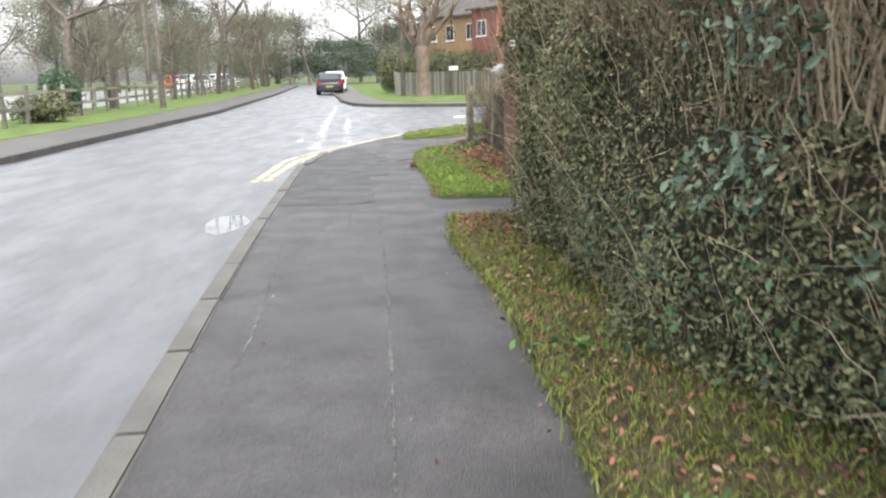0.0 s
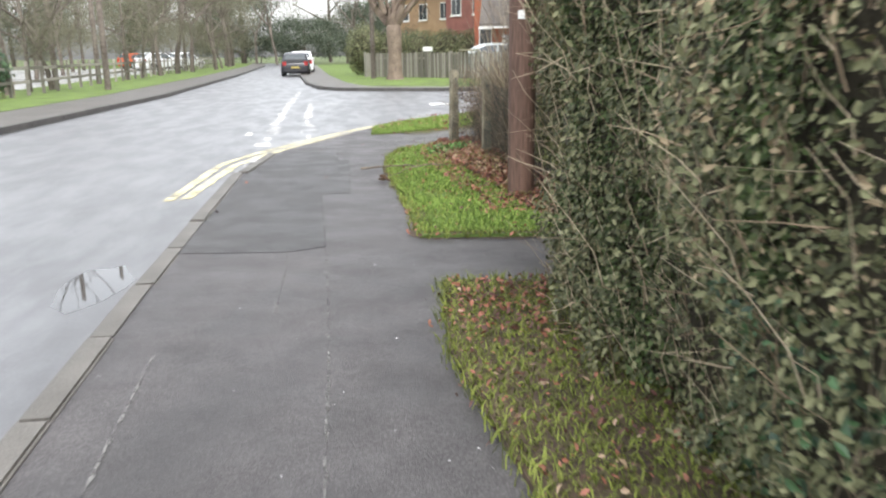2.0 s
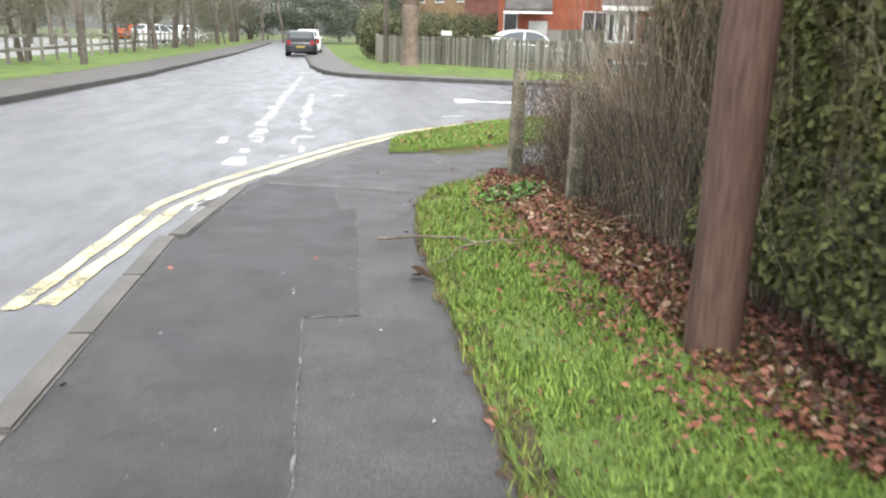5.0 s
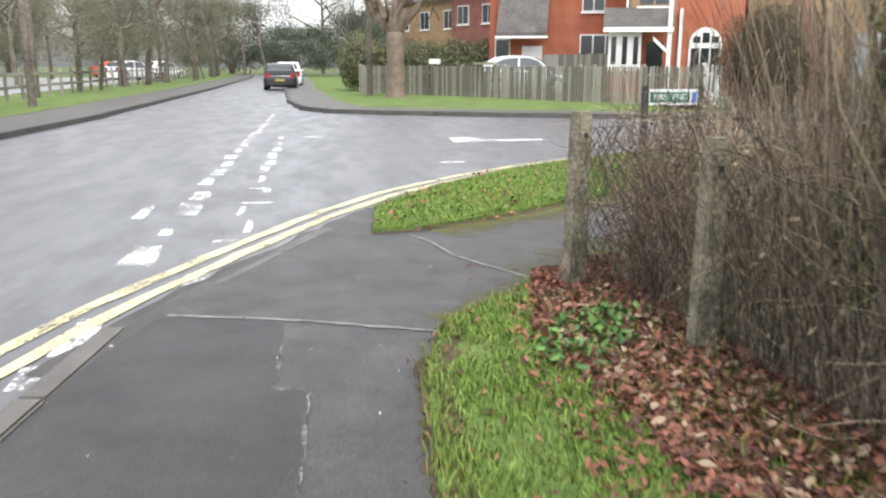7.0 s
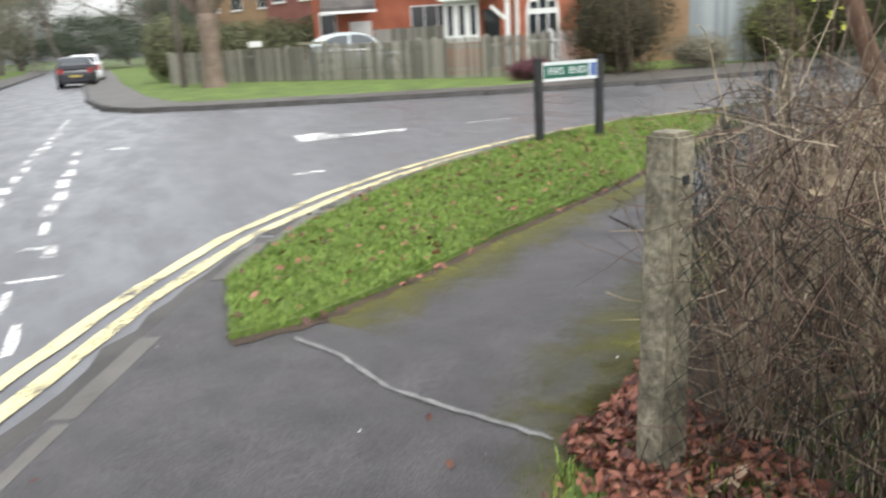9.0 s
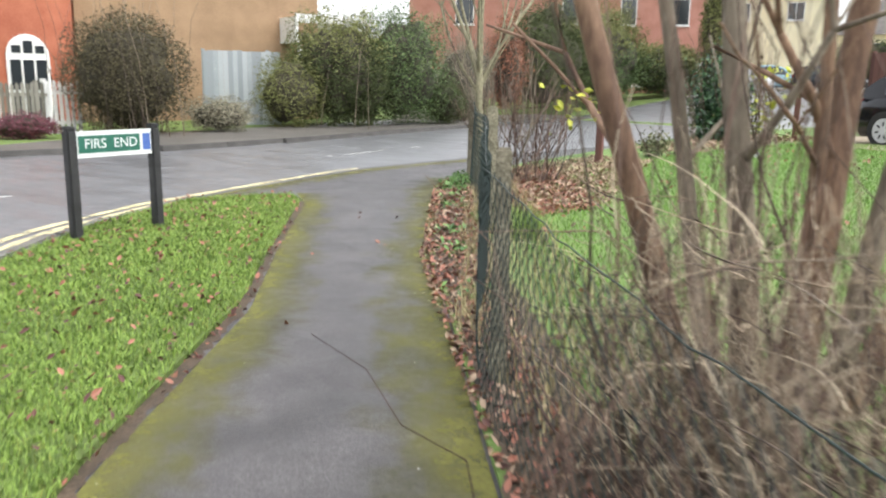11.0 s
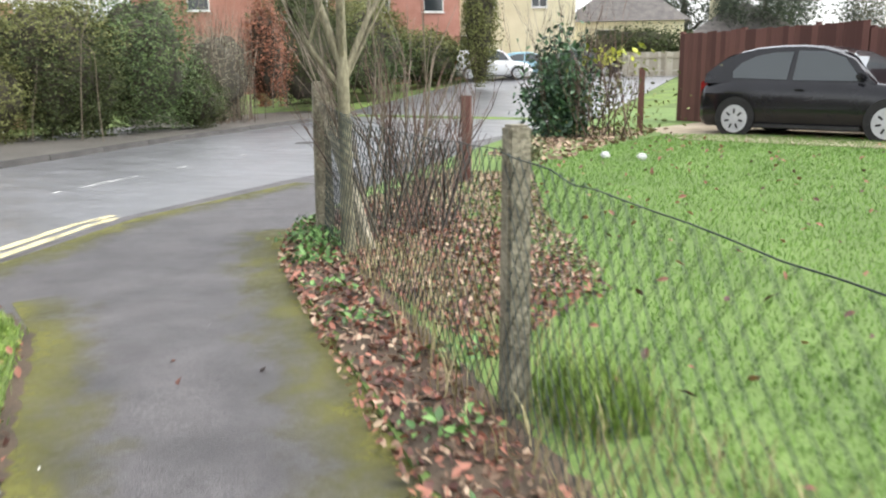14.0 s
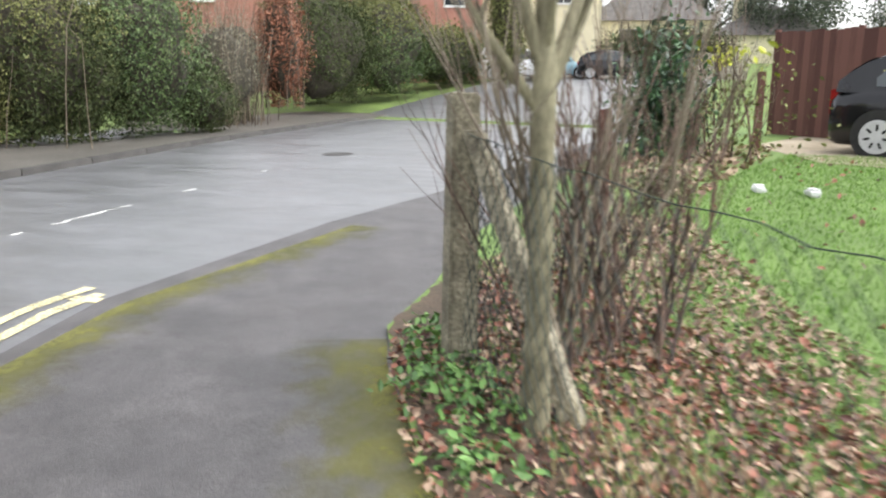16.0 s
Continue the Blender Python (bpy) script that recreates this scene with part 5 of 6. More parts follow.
# ---- houses ----
def window(parent, x, y, z, w, h, bars=1, name="window"):
    """A white framed window on a wall facing -y, in the wall's own space."""
    win = part(name, boxed(x - w / 2, x + w / 2, y - 0.03, y + 0.05, z, z + h), M_WHITE, parent, "white window frame")
    n = bars + 1
    for k in range(n):
        a, b = x - w / 2 + 0.06 + k * (w - 0.06) / n, x - w / 2 + (k + 1) * (w - 0.06) / n
        part("pane", boxed(a, b, y - 0.045, y - 0.028, z + 0.06, z + h - 0.06), M_GLASS, win, "dark pane")
    part("sill", boxed(x - w / 2 - 0.05, x + w / 2 + 0.05, y - 0.1, y, z - 0.07, z), M_WHITE, win)
    return win


def gable_roof(parent, x0, x1, y0, y1, z, rise, over=0.35, along_x=True):
    bm = bmesh.new()
    x0, x1, y0, y1 = x0 - over, x1 + over, y0 - over, y1 + over
    if along_x:
        c = (y0 + y1) / 2
        prof = [((x0, y0, z), (x1, y0, z)), ((x0, c, z + rise), (x1, c, z + rise)), ((x0, y1, z), (x1, y1, z))]
    else:
        c = (x0 + x1) / 2
        prof = [((x0, y0, z), (x0, y1, z)), ((c, y0, z + rise), (c, y1, z + rise)), ((x1, y0, z), (x1, y1, z))]
    for (a, b), (c2, d) in zip(prof, prof[1:]):
        vs = [bm.verts.new(p) for p in (a, b, d, c2)]
        lo = [bm.verts.new((p[0], p[1], p[2] - 0.16)) for p in (a, b, d, c2)]
        bm.faces.new(vs)
        bm.faces.new(lo[::-1])
        for i in range(4):
            bm.faces.new((vs[i], lo[i], lo[(i + 1) % 4], vs[(i + 1) % 4]))
    return part("roof", bm, M_ROOF, parent, "dark tiled roof")


def house(label, x, y, turn, w, d, h, rise, mat, windows=(), z=0, chimney=None, along_x=True, hip=False):
    hs = thing("house", label, "house", pose(x, y, z, 0, 0, turn))
    bm = boxed(0, w, 0, d, -0.5, h)
    part("wall", bm, mat, hs)
    if hip:
        bm = bmesh.new()
        base = [bm.verts.new(c) for c in ((-0.5, -0.5, h), (w + 0.5, -0.5, h), (w + 0.5, d + 0.5, h), (-0.5, d + 0.5, h))]
        top = [bm.verts.new((w * 0.42, d / 2, h + rise)), bm.verts.new((w * 0.58, d / 2, h + rise))]
        for f in ((base[0], base[1], top[1], top[0]), (base[1], base[2], top[1]), (base[2], base[3], top[0], top[1]), (base[3], base[0], top[0]), base[::-1]):
            bm.faces.new(f)
        part("roof", bm, M_ROOF, hs, "dark hipped roof")
    elif rise:
        bm = bmesh.new()
        if along_x:
            tri = [[(k, 0, h), (k, d, h), (k, d / 2, h + rise * 0.93)] for k in (0.02, w - 0.02)]
        else:
            tri = [[(0, k, h), (w, k, h), (w / 2, h * 0 + k, h + rise * 0.93)] for k in (0.02, d - 0.02)]
        for t in tri:
            bm = bmesh.new()
            bm.faces.new([bm.verts.new(p) for p in t])
            part("gable", bm, mat, hs)
        gable_roof(hs, 0, w, 0, d, h, rise, 0.35, along_x)
    for wx, wz, ww, wh, bars in windows:
        window(hs, wx, 0, wz, ww, wh, bars)
    if chimney:
        part("chimney", boxed(chimney - 0.45, chimney + 0.45, d / 2 - 0.3, d / 2 + 0.3, h, h + rise + 1.0), mat, hs, "brick chimney")
    return hs


ha = house("orange red brick house with white windows", -2.2, 48.2, -4, 6.0, 7, 5.2, 3.2, M_BRICK, ((0.6, 0.9, 0.7, 1.6, 0), (4.9, 1.5, 1.7, 1.15, 2), (4.6, 3.6, 1.0, 0.9, 1)))
lean = part("porch_roof", boxed(0.5, 2.7, -1.3, 0.0, 2.55, 2.7), M_ROOF, ha, "dark sloping porch roof")
for v in lean.data.vertices:
    v.co.z += 1.7 * (v.co.y + 1.3)
part("gutter", boxed(0.45, 2.75, -1.38, -1.3, 2.45, 2.55), M_WHITE, ha, "white fascia")
part("door", boxed(1.5, 2.4, -0.06, 0.0, 0.1, 2.15), M_WHITE, ha, "white door")
hb = house("red and tan brick house with white porch", 3.7, 43.3, -3, 4.1, 7, 5.2, 3.0, M_BRICK, ((0.8, 3.5, 1.2, 1.0, 1),))
part("upper_wall", boxed(-0.1, 1.6, -0.04, 0.0, 2.7, 5.2), M_TAN, hb, "tan upper wall")
bay = part("bay_window", boxed(-0.85, 0.35, -1.2, -0.02, 1.1, 2.6), M_WHITE, hb, "white bay window")
for k in range(3):
    part("pane", boxed(-0.74 + k * 0.4, -0.56 + k * 0.4, -1.22, -1.19, 1.35, 2.35), M_GLASS, bay, "dark pane")
part("bay_base", boxed(-0.85, 0.35, -1.2, -0.02, -0.3, 1.1), M_BRICK, hb)
pr = part("porch_roof", boxed(-1.05, 1.45, -1.5, 0.0, 2.62, 2.72), M_ROOF, hb, "dark sloping porch roof")
for v in pr.data.vertices:
    v.co.z += 0.5 * (v.co.y + 1.5)
part("fascia", boxed(-1.05, 1.45, -1.58, -1.5, 2.5, 2.68), M_WHITE, hb, "white fascia board")
part("porch_post", boxed(1.25, 1.4, -1.5, -1.35, 0, 3.6), M_WHITE, hb, "white porch post")
br2 = part("bracket", boxed(0.75, 1.3, -1.5, -1.4, 2.2, 2.35), M_WHITE, hb, "white curved bracket")
for v in br2.data.vertices:
    v.co.z -= 0.9 * (v.co.x - 0.75)
part("door", boxed(0.6, 1.2, -0.06, 0.0, 0.1, 2.2), M_GLASS, hb, "dark glazed door")
gd = part("arched_door", boxed(2.15, 3.35, -0.06, 0.02, 0.0, 2.1), M_WHITE, hb, "white framed glazed door under an arch")
bm = bmesh.new()
rim = [bm.verts.new((2.75 + 0.6 * math.cos(math.pi * k / 10), -0.06, 2.1 + 0.62 * math.sin(math.pi * k / 10))) for k in range(11)]
bm.faces.new(rim[::-1])
part("arch", bm, M_WHITE, gd, "white arched head")
for k in range(3):
    for z0, z1 in ((0.3, 0.95), (1.05, 1.95)):
        part("pane", boxed(2.24 + k * 0.36, 2.54 + k * 0.36, -0.075, -0.055, z0, z1), M_GLASS, gd, "dark pane")
for k in range(3):
    part("pane", boxed(2.3 + k * 0.33, 2.56 + k * 0.33, -0.075, -0.055, 2.15, 2.38 + 0.14 * (k == 1)), M_GLASS, gd, "dark fanlight")
part("downpipe", boxed(1.75, 1.87, -0.15, -0.03, 0, 3.4), M_WHITE, hb, "white downpipe")
hc = house("tan brick house with blank side wall", 8.0, 43.6, -4, 8.6, 9, 6.2, 3.5, M_TAN)
part("porch_canopy", boxed(7.1, 8.9, -1.3, 0.0, 3.0, 3.12), M_ROOF, hc, "dark porch canopy")
for sx in (7.05, 8.85):
    b2 = part("bargeboard", boxed(sx, sx + 0.12, -1.35, 0.0, 2.8, 3.7), M_WHITE, hc, "white bargeboard")
part("canopy_fascia", boxed(7.05, 8.97, -1.4, -1.3, 3.5, 3.8), M_WHITE, hc, "white fascia board")
part("porch_post", boxed(7.2, 7.32, -1.25, -1.13, 0, 3.0), M_WHITE, hc, "white porch post")
house("plum brick terraced house", -6.3, 65.5, -42, 7.0, 8, 6.0, 3.0, M_BRICKDARK, ((1.2, 1.2, 1.1, 1.3, 1), (3.6, 1.2, 1.1, 1.3, 1), (1.2, 3.9, 1.1, 1.2, 1), (3.6, 3.9, 1.1, 1.2, 1), (5.8, 3.9, 1.0, 1.2, 1)), chimney=5.0)
house("tan brick terraced house with white windows", -12.2, 75.0, -42, 8.5, 8, 6.0, 3.0, M_TAN, ((1.5, 3.9, 1.1, 1.3, 1), (4.0, 3.9, 1.1, 1.3, 1), (6.8, 3.9, 1.1, 1.3, 1)), chimney=2.0)
house("large faded red brick house", 32.6, 58.7, -47, 18.6, 10, 7.7, 3.4, M_BRICKPINK, ((3.6, 5.2, 1.2, 1.6, 0), (10.3, 5.2, 1.0, 1.6, 0), (13.9, 5.2, 1.0, 1.6, 0), (17.0, 5.2, 1.2, 1.6, 0), (15.0, 1.5, 1.6, 1.4, 1)), chimney=3.6)
house("cream rendered house with dark roof", 51.0, 52.0, -60, 11, 9, 6.5, 2.6, M_CREAM, ((2.0, 4.6, 1.1, 1.2, 1), (5.0, 4.6, 1.1, 1.2, 1), (8.5, 4.6, 1.1, 1.2, 1), (3.0, 1.6, 1.4, 1.2, 1)), z=1.5)
house("low bungalow with a large dark roof", 64.5, 46.5, -70, 9, 8, 3.0, 3.4, M_CREAM, ((3, 1.2, 1.6, 1.2, 1),), z=2.6, chimney=4.5, hip=True)
house("far grey roofed bungalow", 82, 41, -70, 9, 8, 2.6, 3.0, M_CREAM, (), z=2.6, chimney=2.0, hip=True)

# ---- fences across the road ----
def board_fence(name, label, a, b, h, z, mat, step, w, gap_top=0.0, posts=2.0, group=""):
    (ax, ay), (bx, by) = a, b
    d = math.hypot(bx - ax, by - ay)
    f = thing(name, label, "fence", pose(ax, ay, z, 0, 0, math.degrees(math.atan2(by - ay, bx - ax))))
    bm = bmesh.new()
    vs = [(-w / 2, 0), (w / 2, 0), (w / 2, h - gap_top), (0, h), (-w / 2, h - gap_top)]
    fr = [bm.verts.new((p, -0.012, q)) for p, q in vs]
    bk = [bm.verts.new((p, 0.012, q)) for p, q in vs]
    bm.faces.new(fr)
    bm.faces.new(bk[::-1])
    for i in range(5):
        bm.faces.new((fr[i], bk[i], bk[(i + 1) % 5], fr[(i + 1) % 5]))
    board = mesh_of("board", bm, mat)
    for k in range(int(d / step)):
        ob = part("board", board, mat, f)
        ob.matrix_local = pose(k * step + step / 2, 0, rng.normal(0, 0.012), 0, rng.normal(0, 0.5 if step > w * 1.1 else 0.06), 0)
    rail = mesh_of("rail", boxed(0, d, 0.014, 0.06, -0.04, 0.04), mat)
    for z1 in (0.3, h - 0.3):
        part("rail", rail, mat, f).matrix_local = pose(0, 0, z1)
    post = mesh_of("post", boxed(-0.05, 0.05, 0.0, 0.1, -0.1, h + 0.05), mat)
    for k in range(int(d / posts) + 1):
        part("post", post, mat, f).matrix_local = pose(min(k * posts, d), 0.02, 0)
    return f


PICKET = [(-8.3, 48.2), (-4.6, 46.2), (-1.2, 43.4), (2.2, 40.2), (5.6, 37.6)]
for a, b in zip(PICKET, PICKET[1:]):
    board_fence("picket_fence", "weathered grey picket fence", a, b, 1.3, 0.0, M_WOOD, 0.125, 0.085, 0.06)
board_fence("board_fence", "white painted picket gate beside the bush", (5.6, 37.7), (6.6, 38.0), 1.35, 0, M_WHITE, 0.16, 0.09, 0.06)
board_fence("board_fence", "weathered grey board fence", (0.3, 46.2), (3.2, 43.4), 1.75, 0, M_WOOD, 0.15, 0.148)
board_fence("board_fence", "pale bluish board fence panel", (10.9, 40.4), (13.2, 39.6), 2.35, 0, material("pale_boards", (0.27, 0.30, 0.31), (0.40, 0.43, 0.44), 0.8, 2, 40, 0.3, island="object"), 0.15, 0.147)
board_fence("board_fence", "brown board fence behind shrubs", (19.0, 41.2), (25.5, 43.8), 2.0, 0, M_WOOD, 0.16, 0.157)
board_fence("brown_fence", "dark red brown board fence beside the car", (24.2, 25.8), (21.6, 21.2), 2.25, 0.2, M_REDWOOD, 0.15, 0.148)
board_fence("brown_fence", "dark red brown board fence beside the car", (21.6, 21.2), (18.3, 15.4), 2.1, 0.2, M_REDWOOD, 0.15, 0.148)
board_fence("pale_fence", "pale board fence across the side road", (47.5, 31.2), (46.8, 35.6), 1.3, 1.35, material("pale_wood", (0.36, 0.32, 0.25), (0.5, 0.46, 0.38), 0.8, 2, 40, 0.3, island="object"), 0.16, 0.157)

RAILS = [(-9.6, 11.0), (-11.3, 17.0), (-15.2, 28.5), (-24.2, 54.5), (-36.0, 90.0)]
railf = thing("rail_fence", "weathered wooden post and rail fence", "fence")
rp = mesh_of("post", boxed(-0.06, 0.06, -0.05, 0.05, -0.1, 1.15, 0.01), M_WOOD)
rl = mesh_of("rail", boxed(0, 1.8, -0.02, 0.02, -0.05, 0.05), M_WOOD)
for x, y, a in along(RAILS, 1.8):
    part("post", rp, M_WOOD, railf).matrix_world = pose(x, y, 0.03, rng.normal(0, 1), rng.normal(0, 1), math.degrees(a))
    for z in (0.5, 0.95):
        part("rail", rl, M_WOOD, railf).matrix_world = pose(x, y, z, 0, rng.normal(0, 0.4), math.degrees(a)) @ pose(0, -0.06, 0)
PARK = aside(RAILS, 2.0)
slab("car_park", PARK + aside(RAILS, 24.0)[::-1], -0.1, 0.045, material("pale_wet_concrete", (0.20, 0.20, 0.19), (0.32, 0.32, 0.31), 0.25, 0.6, 20, 0.2, rough2=0.5), "pale wet hardstanding behind the fence", "car park")

# ---- cars ----
def car(label, x, y, z, turn, paint, length=4.0, width=1.7, height=1.45, name="car", boxy=0.0):
    """A hatchback pointing along its own +x, at the middle of its length."""
    c = thing(name, label, "car", pose(x, y, z, 0, 0, turn))
    L, W, H = length / 2, width / 2, height
    st = [(-1.0, 0.34, 0.62, 0.80), (-0.985, 0.24, 0.78, 0.92), (-0.93, 0.19, 0.86, 0.97), (-0.7, 0.18, 0.9, 1.0), (-0.3, 0.17, 0.905, 1.0), (0.2, 0.17, 0.895, 1.0), (0.45, 0.17, 0.87, 0.99), (0.75, 0.18, 0.78, 0.97), (0.92, 0.2, 0.68, 0.9), (0.985, 0.26, 0.58, 0.82), (1.0, 0.34, 0.5, 0.72)]
    bm = bmesh.new()
    rings = []
    for fx, zb, zt, fw in st:
        zt, w = zt * H / 1.45, W * fw
        ring = [(-w * 0.86, zb), (-w * 0.97, zb + 0.1), (-w, zb + (zt - zb) * 0.45), (-w * 0.985, zb + (zt - zb) * 0.7), (-w * 0.95, zt - 0.03), (-w * 0.86, zt)]
        ring = ring + [(-p, q) for p, q in ring[::-1]]
        rings.append([bm.verts.new((fx * L, p, q)) for p, q in ring])
    for a, b in zip(rings, rings[1:]):
        n = len(a)
        for i in range(n):
            bm.faces.new((a[i], a[(i + 1) % n], b[(i + 1) % n], b[i]))
    bm.faces.new(rings[0][::-1])
    bm.faces.new(rings[-1])
    bmesh.ops.recalc_face_normals(bm, faces=bm.faces[:])
    body = part("body", bm, paint, c, "", True)
    belt = 0.88 * H / 1.45
    rear = 0.95 + 0.03 * boxy
    prof = [(-rear, belt - 0.02), (-0.945, H * 0.70), (-0.885 - 0.05 * boxy, H * 0.79), (-0.78 - 0.14 * boxy, H * 0.885), (-0.66 - 0.2 * boxy, H * 0.945), (-0.5, H * 0.985), (-0.3, H), (-0.1, H * 0.995), (0.04, H * 0.975), (0.17, H * 0.93), (0.3, H * 0.855), (0.5, belt - 0.04)]
    bm = bmesh.new()
    cols = []
    for fx, zz in prof:
        k = (zz - belt) / (H - belt)
        w = W * (0.94 - 0.2 * max(k, 0))
        cols.append([bm.verts.new((fx * L, s * w * q, zz - dz)) for s, q, dz in ((-1, 1, 0.035 if k > 0.3 else 0), (-1, 0.8, 0), (1, 0.8, 0), (1, 1, 0.035 if k > 0.3 else 0))])
    for a, b in zip(cols, cols[1:]):
        for i in range(3):
            bm.faces.new((a[i], a[i + 1], b[i + 1], b[i]))
    for s in (0, 3):
        bm.faces.new([q[s] for q in cols][::1 if s else -1])
    bmesh.ops.recalc_face_normals(bm, faces=bm.faces[:])
    part("roof", bm, paint, c, "")

    def side(name, pts):
        for s in (-1, 1):
            bm = bmesh.new()
            vs = []
            for fx, zz in pts:
                k = (zz - belt) / (H - belt)
                vs.append(bm.verts.new((fx * L, s * (W * (0.94 - 0.2 * max(k, 0)) + 0.006), zz)))
            bm.faces.new(vs if s < 0 else vs[::-1])
            part(name, bm, M_CARGLASS, c, "dark side window")

    side("side_window", [(-0.68, belt + 0.08), (-0.2, belt + 0.04), (-0.18, H * 0.925), (-0.36, H * 0.92), (-0.5, H * 0.885), (-0.62, H * 0.82), (-0.69, H * 0.73)])
    side("side_window", [(-0.15, belt + 0.03), (0.4, belt + 0.01), (0.24, H * 0.85), (0.08, H * 0.92), (-0.14, H * 0.935)])
    for nm, strip, way in (("rear_window", [prof[1], prof[2], prof[3], (prof[4][0] * 0.4 + prof[3][0] * 0.6, prof[4][1] * 0.4 + prof[3][1] * 0.6)], -1), ("windscreen", [(0.46, belt), prof[-2], (prof[-3][0] * 0.8 + prof[-2][0] * 0.2, prof[-3][1] * 0.8 + prof[-2][1] * 0.2)], 1)):
        bm = bmesh.new()
        rows = []
        for fx, zz in strip:
            k = max(0, (zz - belt) / (H - belt))
            w = W * (0.94 - 0.2 * k) * 0.82
            rows.append([bm.verts.new((fx * L + way * 0.014, s * w, zz + 0.014)) for s in (-1, 1)])
        for a, b in zip(rows, rows[1:]):
            bm.faces.new((a[0], a[1], b[1], b[0]))
        part(nm, bm, M_CARGLASS, c, "dark glass")
    R = 0.305 * max(1.0, height / 1.55)
    tb = bmesh.new()
    bmesh.ops.create_cone(tb, cap_ends=True, segments=28, radius1=R, radius2=R, depth=0.2, matrix=Matrix.Rotation(math.pi / 2, 4, 'X'))
    bmesh.ops.bevel(tb, geom=[e for e in tb.edges if abs(e.verts[0].co.y - e.verts[1].co.y) < 0.01 and len(e.link_faces) == 2], offset=0.03, segments=2, affect='EDGES')
    tyre = mesh_of("tyre", tb, M_TYRE, False)
    rb = bmesh.new()
    bmesh.ops.create_cone(rb, cap_ends=True, segments=24, radius1=R * 0.82, radius2=R * 0.78, depth=0.02, matrix=Matrix.Translation((0, -0.105, 0)) @ Matrix.Rotation(math.pi / 2, 4, 'X'))
    rim = mesh_of("rim", rb, M_RIM)
    sl = mesh_of("slot", boxed(-0.02, 0.02, -0.124, -0.114, 0.1, 0.2, 0.005), M_TYRE)
    for fx in (-0.63, 0.62):
        for s in (-1, 1):
            w = part("wheel", tyre, M_TYRE, c, "black tyre with silver trim")
            w.matrix_local = pose(fx * L, s * (W - 0.1), R, 0, 0, 0 if s < 0 else 180)
            part("rim", rim, M_RIM, w, "silver wheel trim")
            for k in range(7):
                q = part("slot", sl, M_TYRE, w)
                q.matrix_local = pose(0, 0, 0, 0, k * 360 / 7, 0)
            ab = bmesh.new()
            bmesh.ops.create_cone(ab, cap_ends=True, segments=24, radius1=R * 1.2, radius2=R * 1.2, depth=0.02, matrix=Matrix.Rotation(math.pi / 2, 4, 'X'))
            part("wheel_arch", ab, M_TYRE, c, "dark wheel arch").matrix_local = pose(fx * L, s * (W - 0.004), R + 0.02)
    for s in (-1, 1):
        part("tail_light", boxed(-L * 0.995 - 0.01, -L * 0.93, s * W * 0.74 - 0.12, s * W * 0.74 + 0.12, 0.66, 0.9 * H / 1.45, 0.02), M_TAIL, c, "red tail light")
        part("headlight", boxed(L * 0.93, L * 0.995, s * W * 0.62 - 0.14, s * W * 0.62 + 0.14, 0.5, 0.64, 0.02), M_LAMPCLEAR, c, "clear headlight")
        part("mirror", boxed(0.36 * L, 0.36 * L + 0.12, s * W * 0.98 - 0.06, s * W * 0.98 + 0.06, belt + 0.02, belt + 0.15, 0.03), paint, c, "door mirror")
        part("handle", boxed(-0.12 * L, -0.12 * L + 0.17, s * (W + 0.004) - 0.012, s * (W + 0.004) + 0.012, belt - 0.16, belt - 0.13, 0.005), paint, c, "door handle")
        part("sill_strip", boxed(-0.45 * L, 0.42 * L, s * (W - 0.02) - 0.02, s * (W - 0.02) + 0.02, 0.2, 0.26), M_BLACKPLASTIC, c, "dark sill strip")
    part("number_plate", boxed(-L - 0.012, -L * 0.985, -0.26, 0.26, 0.5, 0.61), M_PLATE, c, "yellow number plate")
    part("bumper", boxed(-L - 0.02, -L * 0.95, -W * 0.78, W * 0.78, 0.28, 0.46, 0.04), paint, c, "rear bumper")
    return c


car("dark grey hatchback parked at the kerb", -15.3, 57.2, -0.09, 107, M_CARDARK, 4.3, 1.85, 1.5)
car("white car parked ahead of the dark hatchback", -17.0, 63.5, -0.09, 107, M_CARWHITE, 4.4, 1.8, 1.6)
car("black three door hatchback parked on the lawn", 19.9, 21.68, 0.2, -106, M_CARBLACK, 4.55, 1.8, 1.74)
car("silver hatchback parked behind the picket fence", -0.4, 45.6, 0.12, 5, M_CARSILVER, 4.0, 1.7, 1.6)
car("white van parked on the side road", 44.6, 42.4, 1.25, -62, M_CARWHITE, 4.4, 1.75, 1.75, "van", 1.0)
car("pale blue car parked on the side road", 47.5, 41.5, 1.35, -62, M_CARBLUE, 4.0, 1.7, 1.5)
car("dark car parked on the side road", 47.5, 38.0, 1.35, -75, M_CARBLACK, 4.0, 1.7, 1.5)
for x, y, t, p, lab in ((-34.6, 75.0, 70, M_CARWHITE, "white car in the car park"), (-35.4, 82.0, 75, M_CARWHITE, "white car in the car park"), (-45.0, 90.0, 70, M_CARRED, "orange red car in the car park")):
    car(lab, x, y, 0.05, t, p, 4.3, 1.75, 1.6)
slab("gravel_drive", [(16.8, 17.0), (17.9, 23.9), (20.6, 25.4), (23.6, 25.0), (18.6, 15.8)], 0.05, 0.232, M_GRAVEL, "gravel standing under the black car", "drive")

# ---- trees and poles ----
def bare_tree(label, x, y, h, r, spread=0.5, depth=4, mat=None):
    t = thing("bare_tree", label, "tree", pose(x, y, 0), "bare roadside trees")
    ls = branching(0, 0, -0.1, (0, 0, 1), h * 0.36, r, depth, spread, 2, 0.28)
    tubes("crown", ls, mat or M_BARKFAR, 4, t)
    return t


